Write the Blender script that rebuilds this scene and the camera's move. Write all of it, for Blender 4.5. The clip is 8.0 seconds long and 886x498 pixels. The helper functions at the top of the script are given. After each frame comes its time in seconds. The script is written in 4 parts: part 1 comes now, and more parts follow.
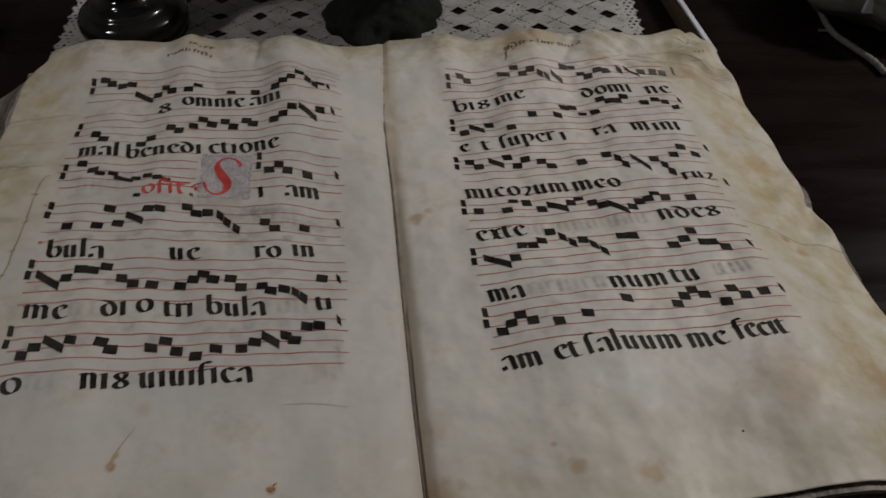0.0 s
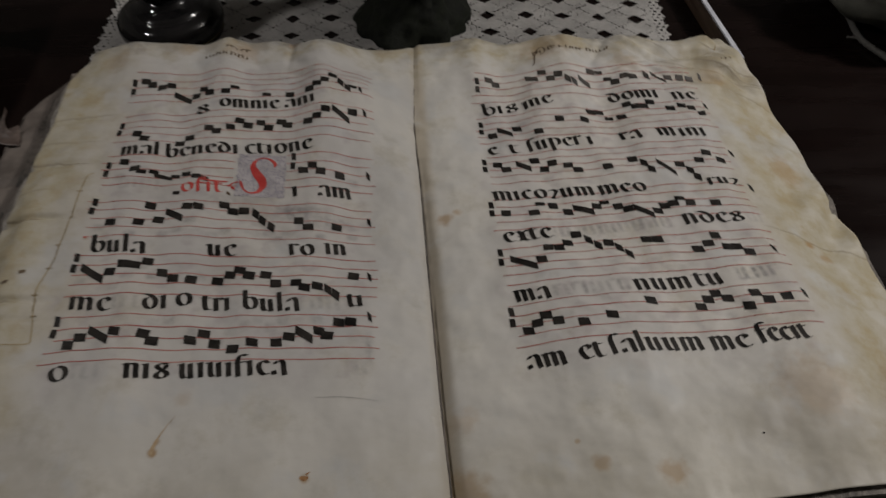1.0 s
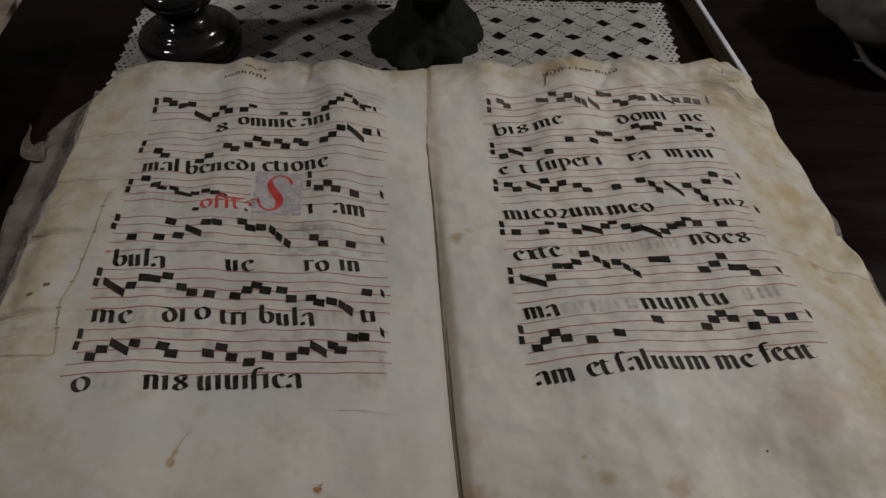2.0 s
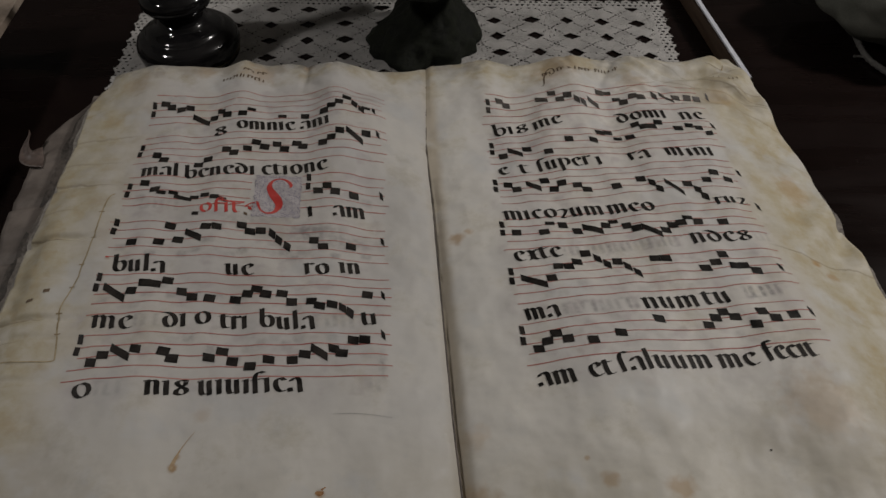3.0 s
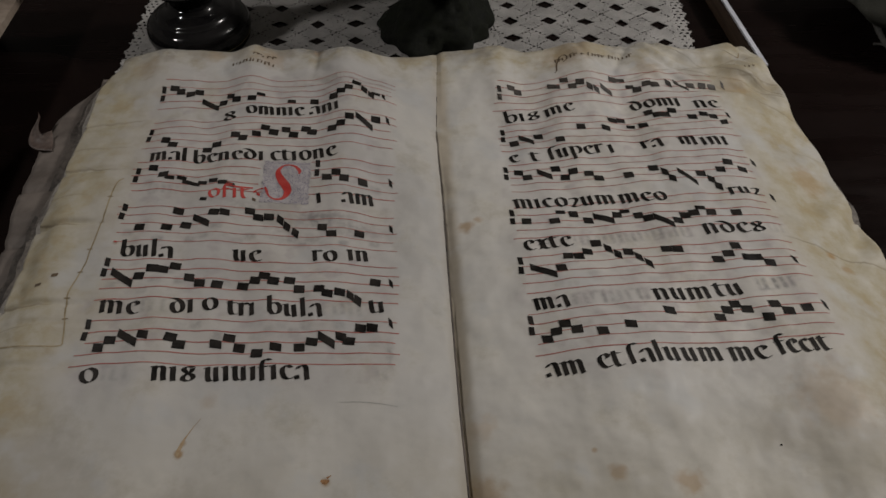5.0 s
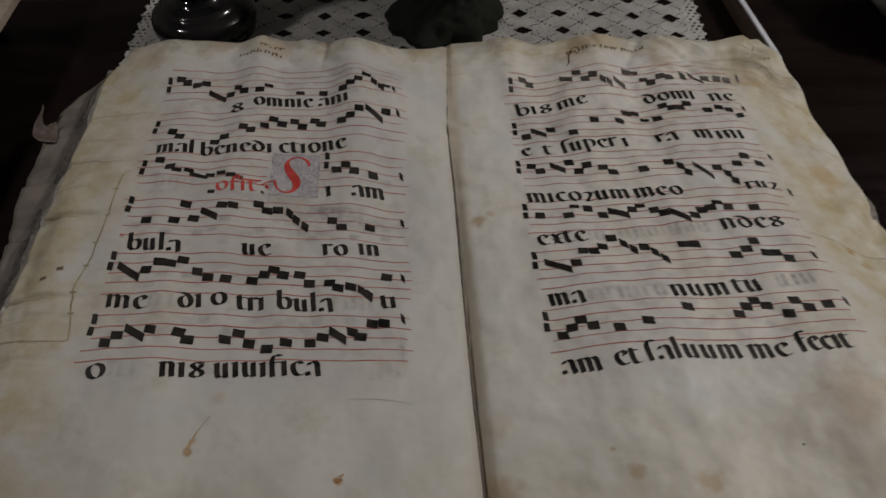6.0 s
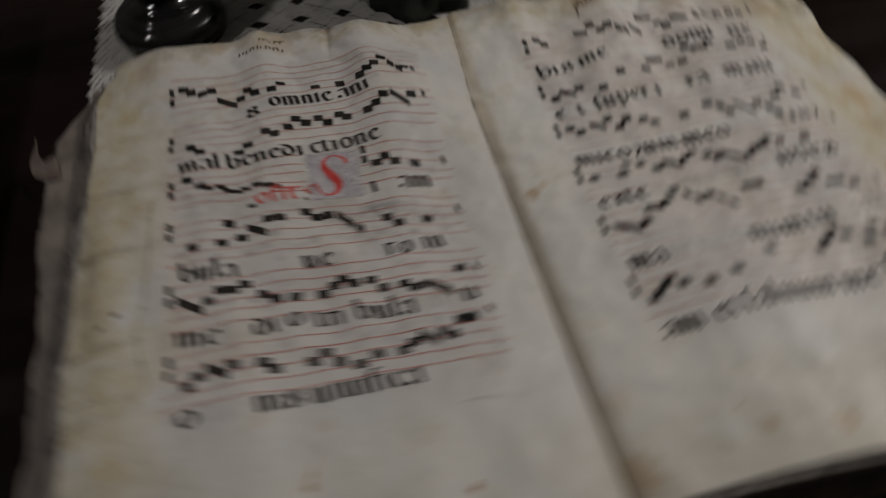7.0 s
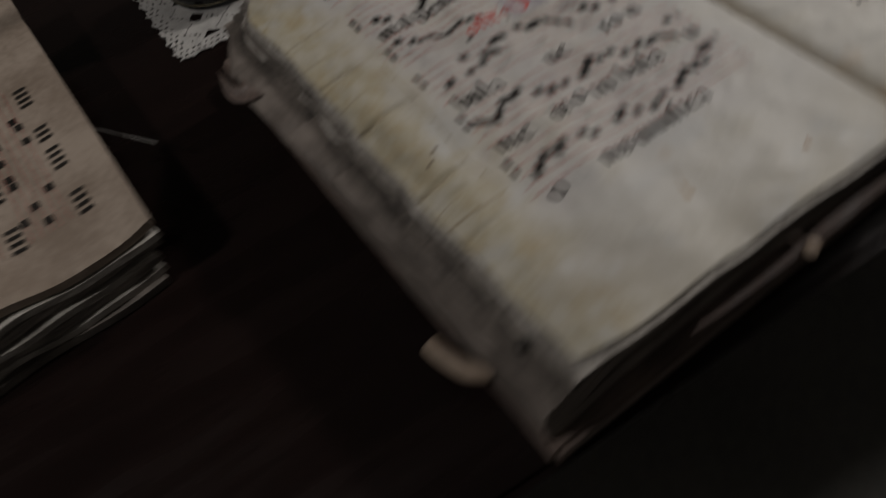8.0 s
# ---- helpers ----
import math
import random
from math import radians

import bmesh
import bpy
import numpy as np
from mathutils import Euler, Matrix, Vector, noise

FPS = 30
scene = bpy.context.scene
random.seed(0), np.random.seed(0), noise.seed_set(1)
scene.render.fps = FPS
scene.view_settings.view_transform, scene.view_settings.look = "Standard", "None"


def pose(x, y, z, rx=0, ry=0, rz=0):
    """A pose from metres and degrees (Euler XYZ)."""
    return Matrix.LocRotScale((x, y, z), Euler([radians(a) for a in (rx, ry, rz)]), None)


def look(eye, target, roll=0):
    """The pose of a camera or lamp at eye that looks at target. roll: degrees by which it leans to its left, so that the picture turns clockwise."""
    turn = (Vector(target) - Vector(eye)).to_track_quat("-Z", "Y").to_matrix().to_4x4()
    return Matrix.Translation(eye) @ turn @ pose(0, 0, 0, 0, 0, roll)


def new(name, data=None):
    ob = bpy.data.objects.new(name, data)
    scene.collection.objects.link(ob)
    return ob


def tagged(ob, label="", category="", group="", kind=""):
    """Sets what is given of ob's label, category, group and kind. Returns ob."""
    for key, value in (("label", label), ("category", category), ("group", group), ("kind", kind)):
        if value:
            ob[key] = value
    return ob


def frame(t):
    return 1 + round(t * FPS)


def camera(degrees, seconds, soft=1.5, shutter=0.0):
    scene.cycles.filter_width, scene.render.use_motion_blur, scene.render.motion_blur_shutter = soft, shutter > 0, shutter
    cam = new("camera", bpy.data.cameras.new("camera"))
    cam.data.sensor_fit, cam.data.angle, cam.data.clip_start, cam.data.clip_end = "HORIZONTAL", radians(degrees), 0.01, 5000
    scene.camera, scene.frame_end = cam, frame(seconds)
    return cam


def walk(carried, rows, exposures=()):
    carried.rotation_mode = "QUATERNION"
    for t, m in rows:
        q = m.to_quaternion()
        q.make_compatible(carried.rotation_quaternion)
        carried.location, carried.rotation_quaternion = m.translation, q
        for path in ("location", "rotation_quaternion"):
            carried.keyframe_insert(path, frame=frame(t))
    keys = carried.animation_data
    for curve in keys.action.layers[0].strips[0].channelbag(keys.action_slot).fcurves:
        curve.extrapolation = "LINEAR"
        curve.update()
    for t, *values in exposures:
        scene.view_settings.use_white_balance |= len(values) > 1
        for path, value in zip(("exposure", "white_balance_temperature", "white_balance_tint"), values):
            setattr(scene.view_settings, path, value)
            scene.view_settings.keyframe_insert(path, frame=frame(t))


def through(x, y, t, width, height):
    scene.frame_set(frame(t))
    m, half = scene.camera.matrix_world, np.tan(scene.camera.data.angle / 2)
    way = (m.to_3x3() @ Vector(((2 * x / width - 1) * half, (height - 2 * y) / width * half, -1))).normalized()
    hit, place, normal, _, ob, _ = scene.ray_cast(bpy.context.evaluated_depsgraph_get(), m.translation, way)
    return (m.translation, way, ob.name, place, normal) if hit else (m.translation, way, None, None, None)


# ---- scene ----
cam = camera(61.9, 8.0, soft=1.5, shutter=1.2)
PATH = [
    (0, (0.004, 0.004, 1.453), (-0.005, 1.335, -0.04), -0.2),
    (0.5, (-0.003, 0.001, 1.454), (-0.036, 1.329, -0.042), -0.1),
    (1, (-0.004, -0.01, 1.469), (-0.069, 1.32, -0.023), -1.1),
    (1.5, (-0.007, -0.02, 1.488), (-0.093, 1.333, 0.018), -0.9),
    (3, (-0.005, -0.017, 1.487), (-0.099, 1.338, 0.019), -2.0),
    (3.5, (-0.001, -0.016, 1.485), (-0.099, 1.328, 0.007), -2.3),
    (4, (-0.002, -0.014, 1.486), (-0.104, 1.322, 0.001), -2.2),
    (5.5, (-0.004, -0.009, 1.48), (-0.133, 1.313, -0.015), -2.5),
    (6, (-0.018, -0.002, 1.471), (-0.14, 1.315, -0.029), -2.2),
    (6.5, (-0.032, 0.041, 1.456), (-0.17, 1.322, -0.073), -2.1),
    (6.8, (-0.069, 0.042, 1.456), (-0.132, 1.313, -0.087), -2.6),
    (7, (-0.153, 0.04, 1.463), (-0.12, 1.283, -0.104), -6.0),
    (7.2, (-0.253, 0.029, 1.473), (-0.085, 1.236, -0.113), -9.2),
    (7.5, (-0.384, 0.021, 1.477), (-0.116, 1.155, -0.148), -10.2),
    (7.8, (-0.522, -0.003, 1.484), (-0.272, 1.076, -0.179), -15.4),
    (8, (-0.612, -0.022, 1.479), (-0.314, 1.041, -0.189), -16.9),
]
EXPOSURES = [(0.0, 0.0), (8.0, 0.0)]
walk(cam, [(t, look(eye, target, roll)) for t, eye, target, roll in PATH], EXPOSURES)

# ---- light: two soft ceiling lamps in a dim room ----
world = bpy.data.worlds.new("world")
world.use_nodes = True
world.node_tree.nodes["Background"].inputs[0].default_value = (0.05, 0.05, 0.055, 1)
scene.world = world


def area_lamp(name, eye, target, size, watts, colour):
    data = bpy.data.lights.new(name, "AREA")
    data.shape, data.size, data.energy, data.color = "DISK", size, watts, colour
    ob = new(name, data)
    ob.matrix_world = look(eye, target)
    return ob


area_lamp("ceiling_lamp_right", (2.4, 1.35, 2.85), (0.0, 0.6, 0.8), 0.30, 47.0, (1.0, 0.95, 0.91))
area_lamp("ceiling_lamp_left", (-1.75, 0.45, 2.45), (-0.1, 0.6, 0.8), 0.18, 9.0, (1.0, 0.955, 0.925))

TABLE = 0.75
TURN = 6.3
BOOK_AT = pose(-0.008, 0.212, TABLE, 0, 0, TURN)


# ---- node helpers ----
def material(name, rough=0.6, metal=0.0):
    m = bpy.data.materials.new(name)
    m.use_nodes = True
    b = m.node_tree.nodes["Principled BSDF"]
    b.inputs["Roughness"].default_value, b.inputs["Metallic"].default_value = rough, metal
    return m, m.node_tree, b


def rgba(c):
    return (c[0], c[1], c[2], 1.0)


def node(tree, kind, **inputs):
    n = tree.nodes.new(kind)
    for key, value in inputs.items():
        n.inputs[key].default_value = value
    return n


def noise_fac(tree, vector, scale, detail=4.0, rough=0.55):
    n = node(tree, "ShaderNodeTexNoise", Scale=scale, Detail=detail, Roughness=rough)
    tree.links.new(vector, n.inputs["Vector"])
    return n.outputs["Fac"]


def remap(tree, value, a, b, c=0.0, d=1.0):
    n = tree.nodes.new("ShaderNodeMapRange")
    n.interpolation_type = "SMOOTHSTEP"
    for i, v in zip((1, 2, 3, 4), (a, b, c, d)):
        n.inputs[i].default_value = v
    tree.links.new(value, n.inputs[0])
    return n.outputs[0]


def maths(tree, op, a, b):
    n = tree.nodes.new("ShaderNodeMath")
    n.operation = op
    for i, v in enumerate((a, b)):
        if isinstance(v, (int, float)):
            n.inputs[i].default_value = v
        else:
            tree.links.new(v, n.inputs[i])
    return n.outputs[0]


def mixed(tree, fac, a, b, blend="MIX"):
    n = tree.nodes.new("ShaderNodeMix")
    n.data_type, n.blend_type = "RGBA", blend
    for i, v in ((0, fac), (6, a), (7, b)):
        if isinstance(v, (int, float)):
            n.inputs[i].default_value = v
        elif isinstance(v, tuple):
            n.inputs[i].default_value = rgba(v)
        else:
            tree.links.new(v, n.inputs[i])
    return n.outputs[2]


def bumped(tree, bsdf, height, strength, distance):
    n = node(tree, "ShaderNodeBump", Strength=strength, Distance=distance)
    tree.links.new(height, n.inputs["Height"])
    tree.links.new(n.outputs[0], bsdf.inputs["Normal"])


def two_tone(name, dark, light, scale, rough=0.6, metal=0.0, bump=0.3, distance=0.001, fine=None, stretch=(1, 1, 1)):
    """A plain surface with variation at two scales and fine relief."""
    m, tree, b = material(name, rough, metal)
    co = tree.nodes.new("ShaderNodeTexCoord")
    mp = node(tree, "ShaderNodeMapping", Scale=stretch)
    tree.links.new(co.outputs["Object"], mp.inputs["Vector"])
    big = noise_fac(tree, mp.outputs[0], scale)
    small = noise_fac(tree, mp.outputs[0], fine or scale * 9, 3)
    fac = maths(tree, "ADD", maths(tree, "MULTIPLY", big, 0.65), maths(tree, "MULTIPLY", small, 0.35))
    tree.links.new(mixed(tree, remap(tree, fac, 0.35, 0.65), dark, light), b.inputs["Base Color"])
    tree.links.new(remap(tree, big, 0.3, 0.7, max(rough - 0.1, 0.02), min(rough + 0.1, 1)), b.inputs["Roughness"])
    bumped(tree, b, small, bump, distance)
    return m


def parchment(name, edge_sign, spots, creases, smudges, skin):
    """Aged vellum: pale in the middle, yellowed in stained margins, mottled, with spots at page places (u, v, radius)."""
    m, tree, b = material(name, 0.55)
    b.inputs["Specular IOR Level"].default_value = 0.35
    uv = tree.nodes.new("ShaderNodeUVMap").outputs["UV"]
    sep = tree.nodes.new("ShaderNodeSeparateXYZ")
    tree.links.new(uv, sep.inputs[0])
    u = maths(tree, "MULTIPLY", sep.outputs[0], edge_sign)
    v = sep.outputs[1]
    n1 = noise_fac(tree, uv, 7, 3)
    n2 = noise_fac(tree, uv, 26, 5, 0.6)
    n3 = noise_fac(tree, uv, 240, 4, 0.6)
    n4 = noise_fac(tree, uv, 900, 2)
    pale = mixed(tree, remap(tree, n1, 0.38, 0.62), (0.525, 0.51, 0.48), (0.585, 0.564, 0.518))
    pale = mixed(tree, maths(tree, "MULTIPLY", remap(tree, n2, 0.5, 0.72), 0.5), pale, (0.47, 0.465, 0.445))
    margin = remap(tree, maths(tree, "ADD", u, maths(tree, "MULTIPLY", maths(tree, "SUBTRACT", n1, 0.5), 0.12)), 0.33, 0.44)
    head = remap(tree, maths(tree, "ADD", v, maths(tree, "MULTIPLY", maths(tree, "SUBTRACT", n2, 0.5), 0.12)), 0.655, 0.725, 0, 0.85)
    foot = remap(tree, maths(tree, "ADD", v, maths(tree, "MULTIPLY", maths(tree, "SUBTRACT", n1, 0.5), 0.3)), 0.15, 0.01, 0, 0.42)
    yellow = maths(tree, "MAXIMUM", maths(tree, "MAXIMUM", margin, head), foot)
    yellow = maths(tree, "MULTIPLY", yellow, remap(tree, n2, 0.3, 0.6, 0.45, 1.0))
    col = mixed(tree, yellow, pale, (0.415, 0.370, 0.262))
    brown = maths(tree, "MULTIPLY", maths(tree, "MAXIMUM", margin, head), remap(tree, maths(tree, "ADD", maths(tree, "MULTIPLY", n2, 0.6), maths(tree, "MULTIPLY", noise_fac(tree, uv, 62, 5, 0.65), 0.4)), 0.48, 0.66, 0, 0.55))
    col = mixed(tree, brown, col, (0.36, 0.27, 0.14))
    # browned along the gutter: dirt there plus the shade of the downturned slope
    gutter_dark = remap(tree, maths(tree, "ADD", u, maths(tree, "MULTIPLY", n2, 0.008)), 0.020, 0.006, 0, 0.55 if edge_sign > 0 else 0.2)
    col = mixed(tree, gutter_dark, col, (0.33, 0.26, 0.16))
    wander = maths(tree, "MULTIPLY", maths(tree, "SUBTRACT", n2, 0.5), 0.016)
    # crease lines painted dark: fold shading the lamps don't give, plus dirt in them
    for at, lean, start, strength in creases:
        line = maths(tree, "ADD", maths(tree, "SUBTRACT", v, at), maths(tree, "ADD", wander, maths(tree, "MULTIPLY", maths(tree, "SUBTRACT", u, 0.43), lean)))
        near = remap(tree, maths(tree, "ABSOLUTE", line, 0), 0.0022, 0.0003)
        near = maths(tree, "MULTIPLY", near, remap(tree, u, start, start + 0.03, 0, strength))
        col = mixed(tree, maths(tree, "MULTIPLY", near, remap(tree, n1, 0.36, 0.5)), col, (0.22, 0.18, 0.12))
    for su, sv, radius, strength, tone in [q + ((0.34, 0.2, 0.07),) for q in spots] + [q + ((0.26, 0.225, 0.175),) for q in smudges]:
        d = node(tree, "ShaderNodeVectorMath")
        d.operation = "DISTANCE"
        wob = tree.nodes.new("ShaderNodeVectorMath")
        wob.operation = "MULTIPLY_ADD"
        noi = node(tree, "ShaderNodeTexNoise", Scale=90.0, Detail=2.0)
        tree.links.new(uv, noi.inputs["Vector"])
        tree.links.new(noi.outputs["Color"], wob.inputs[0])
        wob.inputs[1].default_value = (radius, radius, 0)
        tree.links.new(uv, wob.inputs[2])
        tree.links.new(wob.outputs[0], d.inputs[0])
        d.inputs[1].default_value = (su + radius / 2, sv + radius / 2, 0)
        col = mixed(tree, remap(tree, d.outputs["Value"], radius, radius * 0.25, 0, strength), col, tone)
    col = mixed(tree, remap(tree, n3, 0.62, 0.8, 0, 0.25), col, (0.40, 0.36, 0.28))
    n5 = noise_fac(tree, uv, 48, 3, 0.5)
    field = maths(tree, "MULTIPLY", remap(tree, u, 0.04, 0.10), remap(tree, u, 0.42, 0.36))
    field = maths(tree, "MULTIPLY", field, maths(tree, "MULTIPLY", remap(tree, v, 0.13, 0.19), remap(tree, v, 0.70, 0.62)))
    col = mixed(tree, maths(tree, "MULTIPLY", field, remap(tree, n5, 0.5, 0.72, 0.16, 0.7)), col, (0.415, 0.376, 0.372))
    dirt = maths(tree, "MULTIPLY", remap(tree, noise_fac(tree, uv, 14, 6, 0.7), 0.50, 0.70), 0.42)
    col = mixed(tree, dirt, col, (0.375, 0.34, 0.255))
    cool = maths(tree, "MULTIPLY", remap(tree, noise_fac(tree, uv, 11, 4, 0.6), 0.54, 0.66), 0.5)
    col = mixed(tree, cool, col, (0.50, 0.505, 0.50))
    streak = node(tree, "ShaderNodeMapping", Scale=(9.0, 60.0, 1.0), Rotation=(0, 0, 0.12))
    tree.links.new(uv, streak.inputs["Vector"])
    veins = remap(tree, noise_fac(tree, streak.outputs[0], 1.0, 4, 0.6), 0.60, 0.76, 0, 0.26)
    col = mixed(tree, maths(tree, "MULTIPLY", veins, maths(tree, "MAXIMUM", yellow, 0.12)), col, (0.27, 0.22, 0.14))
    through = tree.nodes.new("ShaderNodeAttribute")
    through.attribute_name = "show_through"
    worn = maths(tree, "MULTIPLY", through.outputs["Fac"], remap(tree, noise_fac(tree, uv, 110, 4, 0.6), 0.36, 0.62, 0.35, 1.0))
    col = mixed(tree, worn, col, (0.155, 0.150, 0.148))
    # whole page scaled by one brightness factor
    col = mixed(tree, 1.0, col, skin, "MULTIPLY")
    tree.links.new(col, b.inputs["Base Color"])
    tree.links.new(remap(tree, n2, 0.3, 0.7, 0.5, 0.68), b.inputs["Roughness"])
    h = maths(tree, "ADD", maths(tree, "MULTIPLY", noise_fac(tree, uv, 24, 2, 0.45), 1.2), maths(tree, "ADD", maths(tree, "MULTIPLY", n3, 0.02), maths(tree, "MULTIPLY", n4, 0.005)))
    bumped(tree, b, h, 0.8, 0.006)
    return m


LEFT_SPOTS = [(-0.259, 0.094, 0.006, 0.8), (-0.256, 0.104, 0.004, 0.5), (-0.127, 0.064, 0.006, 0.85), (-0.369, 0.34, 0.004, 0.6),
              (-0.24, 0.145, 0.01, 0.25), (-0.40, 0.66, 0.03, 0.25), (-0.31, 0.69, 0.02, 0.4), (-0.235, 0.685, 0.03, 0.4), (-0.17, 0.705, 0.012, 0.7)]
RIGHT_SPOTS = [(0.440, 0.321, 0.009, 0.8), (0.453, 0.303, 0.010, 0.55), (0.132, 0.06, 0.011, 0.45), (0.193, 0.046, 0.018, 0.5), (0.465, 0.455, 0.035, 0.45),
               (0.116, 0.083, 0.004, 0.5), (0.012, 0.05, 0.03, 0.5), (0.016, 0.12, 0.02, 0.3), (0.30, 0.66, 0.03, 0.3), (0.42, 0.63, 0.03, 0.35), (0.02, 0.384, 0.013, 0.6), (0.035, 0.392, 0.008, 0.5), (0.19, 0.705, 0.05, 0.35), (0.35, 0.12, 0.05, 0.35), (0.46, 0.13, 0.035, 0.5)]
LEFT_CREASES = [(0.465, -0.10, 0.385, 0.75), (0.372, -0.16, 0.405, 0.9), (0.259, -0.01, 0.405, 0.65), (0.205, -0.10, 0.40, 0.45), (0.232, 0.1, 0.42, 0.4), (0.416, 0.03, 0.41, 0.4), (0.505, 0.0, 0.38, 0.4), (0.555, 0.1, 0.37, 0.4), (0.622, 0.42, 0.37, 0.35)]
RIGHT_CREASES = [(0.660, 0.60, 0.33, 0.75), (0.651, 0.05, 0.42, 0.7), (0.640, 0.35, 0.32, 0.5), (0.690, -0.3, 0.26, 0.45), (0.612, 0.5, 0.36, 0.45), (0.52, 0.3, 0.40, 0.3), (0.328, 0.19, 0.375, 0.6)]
LEFT_SMUDGES = [(-0.40, 0.075, 0.08, 0.30), (-0.33, 0.045, 0.06, 0.28), (-0.24, 0.03, 0.05, 0.2), (-0.215, 0.700, 0.022, 0.55), (-0.335, 0.690, 0.022, 0.5), (-0.372, 0.676, 0.014, 0.5), (-0.285, 0.698, 0.028, 0.5), (-0.165, 0.706, 0.010, 0.7), (-0.055, 0.722, 0.030, 0.4), (-0.195, 0.392, 0.034, 0.4), (-0.215, 0.305, 0.05, 0.22), (-0.31, 0.42, 0.04, 0.2)]
# entries at the top outer corner darken it overall; the others are smudges
RIGHT_SMUDGES = [(0.02, 0.035, 0.04, 0.25), (0.37, 0.05, 0.09, 0.28), (0.46, 0.10, 0.07, 0.28), (0.425, 0.668, 0.045, 0.45), (0.375, 0.690, 0.035, 0.45), (0.470, 0.640, 0.035, 0.4), (0.300, 0.688, 0.04, 0.3), (0.03, 0.727, 0.026, 0.65), (0.065, 0.722, 0.022, 0.55), (0.452, 0.694, 0.022, 0.5), (0.36, 0.654, 0.030, 0.35), (0.402, 0.628, 0.030, 0.4), (0.44, 0.60, 0.03, 0.3), (0.20, 0.705, 0.035, 0.35), (0.455, 0.50, 0.035, 0.25), (0.30, 0.10, 0.05, 0.25)]
# last factor puts the page-to-page light balance into colour: left dimmed, right raised
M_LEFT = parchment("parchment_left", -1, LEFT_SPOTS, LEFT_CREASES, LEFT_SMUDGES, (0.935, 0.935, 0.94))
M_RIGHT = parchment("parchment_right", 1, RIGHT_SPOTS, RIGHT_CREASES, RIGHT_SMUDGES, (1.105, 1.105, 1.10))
M_INK = two_tone("iron_gall_ink", (0.007, 0.0065, 0.006), (0.029, 0.0245, 0.021), 60, 0.55, bump=0.1, fine=500)
M_INK.node_tree.nodes["Principled BSDF"].inputs["Specular IOR Level"].default_value = 0.2
M_FADED = two_tone("worn_ink", (0.017, 0.0145, 0.0125), (0.070, 0.058, 0.048), 70, 0.6, bump=0.1, fine=700)
M_BROWN_INK = two_tone("brown_ink", (0.07, 0.045, 0.025), (0.17, 0.12, 0.075), 200, 0.6, bump=0.1)
M_RULE = two_tone("red_ruling_ink", (0.33, 0.085, 0.072), (0.46, 0.215, 0.18), 30, 0.6, bump=0.1, fine=300)
M_RED = two_tone("vermilion", (0.40, 0.032, 0.028), (0.52, 0.075, 0.062), 60, 0.5, bump=0.1)
M_VIOLET = two_tone("violet_pen_work", (0.15, 0.14, 0.185), (0.27, 0.25, 0.31), 200, 0.6, bump=0.1)
M_WASH = two_tone("violet_wash", (0.34, 0.32, 0.325), (0.47, 0.44, 0.445), 60, 0.6, bump=0.1)
M_SCRATCH = two_tone("pencil_scratch", (0.30, 0.295, 0.28), (0.42, 0.41, 0.385), 200, 0.6, bump=0.1)
M_MEND = two_tone("mended_seam", (0.24, 0.185, 0.10), (0.40, 0.33, 0.21), 60, 0.7, bump=0.2)
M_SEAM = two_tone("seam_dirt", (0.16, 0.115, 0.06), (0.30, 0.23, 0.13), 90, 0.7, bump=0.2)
M_LEAF = two_tone("leaf_edges", (0.085, 0.072, 0.063), (0.29, 0.26, 0.228), 22, 0.75, bump=0.6, distance=0.004, fine=160, stretch=(1, 1, 5))
# darker copy of the leaf edges: dirt and low-stack shade in one colour
M_DARK_LEAF = two_tone("dark_leaf_edges", (0.05, 0.042, 0.036), (0.17, 0.145, 0.125), 16, 0.75, bump=0.6, distance=0.004, fine=140, stretch=(1, 1, 4))
M_BAND = two_tone("grey_brown_edge", (0.092, 0.076, 0.065), (0.175, 0.148, 0.128), 14, 0.7, bump=0.2, distance=0.002, fine=60, stretch=(1, 1, 1.3))
M_PALE = two_tone("pale_leaf_edges", (0.19, 0.172, 0.152), (0.46, 0.43, 0.39), 26, 0.75, bump=0.5, distance=0.003, fine=150, stretch=(1, 1, 4))
M_STRIP = two_tone("reddish_leather_strip", (0.026, 0.016, 0.013), (0.052, 0.035, 0.029), 40, 0.8, bump=0.3)
M_LEATHER = two_tone("worn_leather", (0.07, 0.05, 0.042), (0.16, 0.12, 0.10), 18, 0.6, bump=0.5, distance=0.002, fine=180)
M_TAB = two_tone("pale_leather", (0.24, 0.18, 0.13), (0.37, 0.285, 0.22), 60, 0.6, bump=0.4)
M_IRON = two_tone("dark_iron", (0.02, 0.018, 0.016), (0.05, 0.045, 0.04), 90, 0.45, 0.8)
M_TABLE = two_tone("dark_mahogany", (0.0078, 0.0048, 0.0043), (0.0110, 0.0062, 0.0054), 4, 0.26, bump=0.05, distance=0.0006, fine=50, stretch=(0.6, 4, 1))
M_TABLE.node_tree.nodes["Principled BSDF"].inputs["Specular IOR Level"].default_value = 0.16
M_LACE = two_tone("cotton_lace", (0.33, 0.32, 0.305), (0.48, 0.465, 0.445), 30, 0.9, bump=0.9, distance=0.0015, fine=700)
M_LACQUER = two_tone("black_lacquer", (0.006, 0.006, 0.0065), (0.014, 0.013, 0.013), 12, 0.14, bump=0.05)
M_BRASS = two_tone("tarnished_line", (0.10, 0.085, 0.05), (0.2, 0.17, 0.1), 60, 0.4, 0.6)
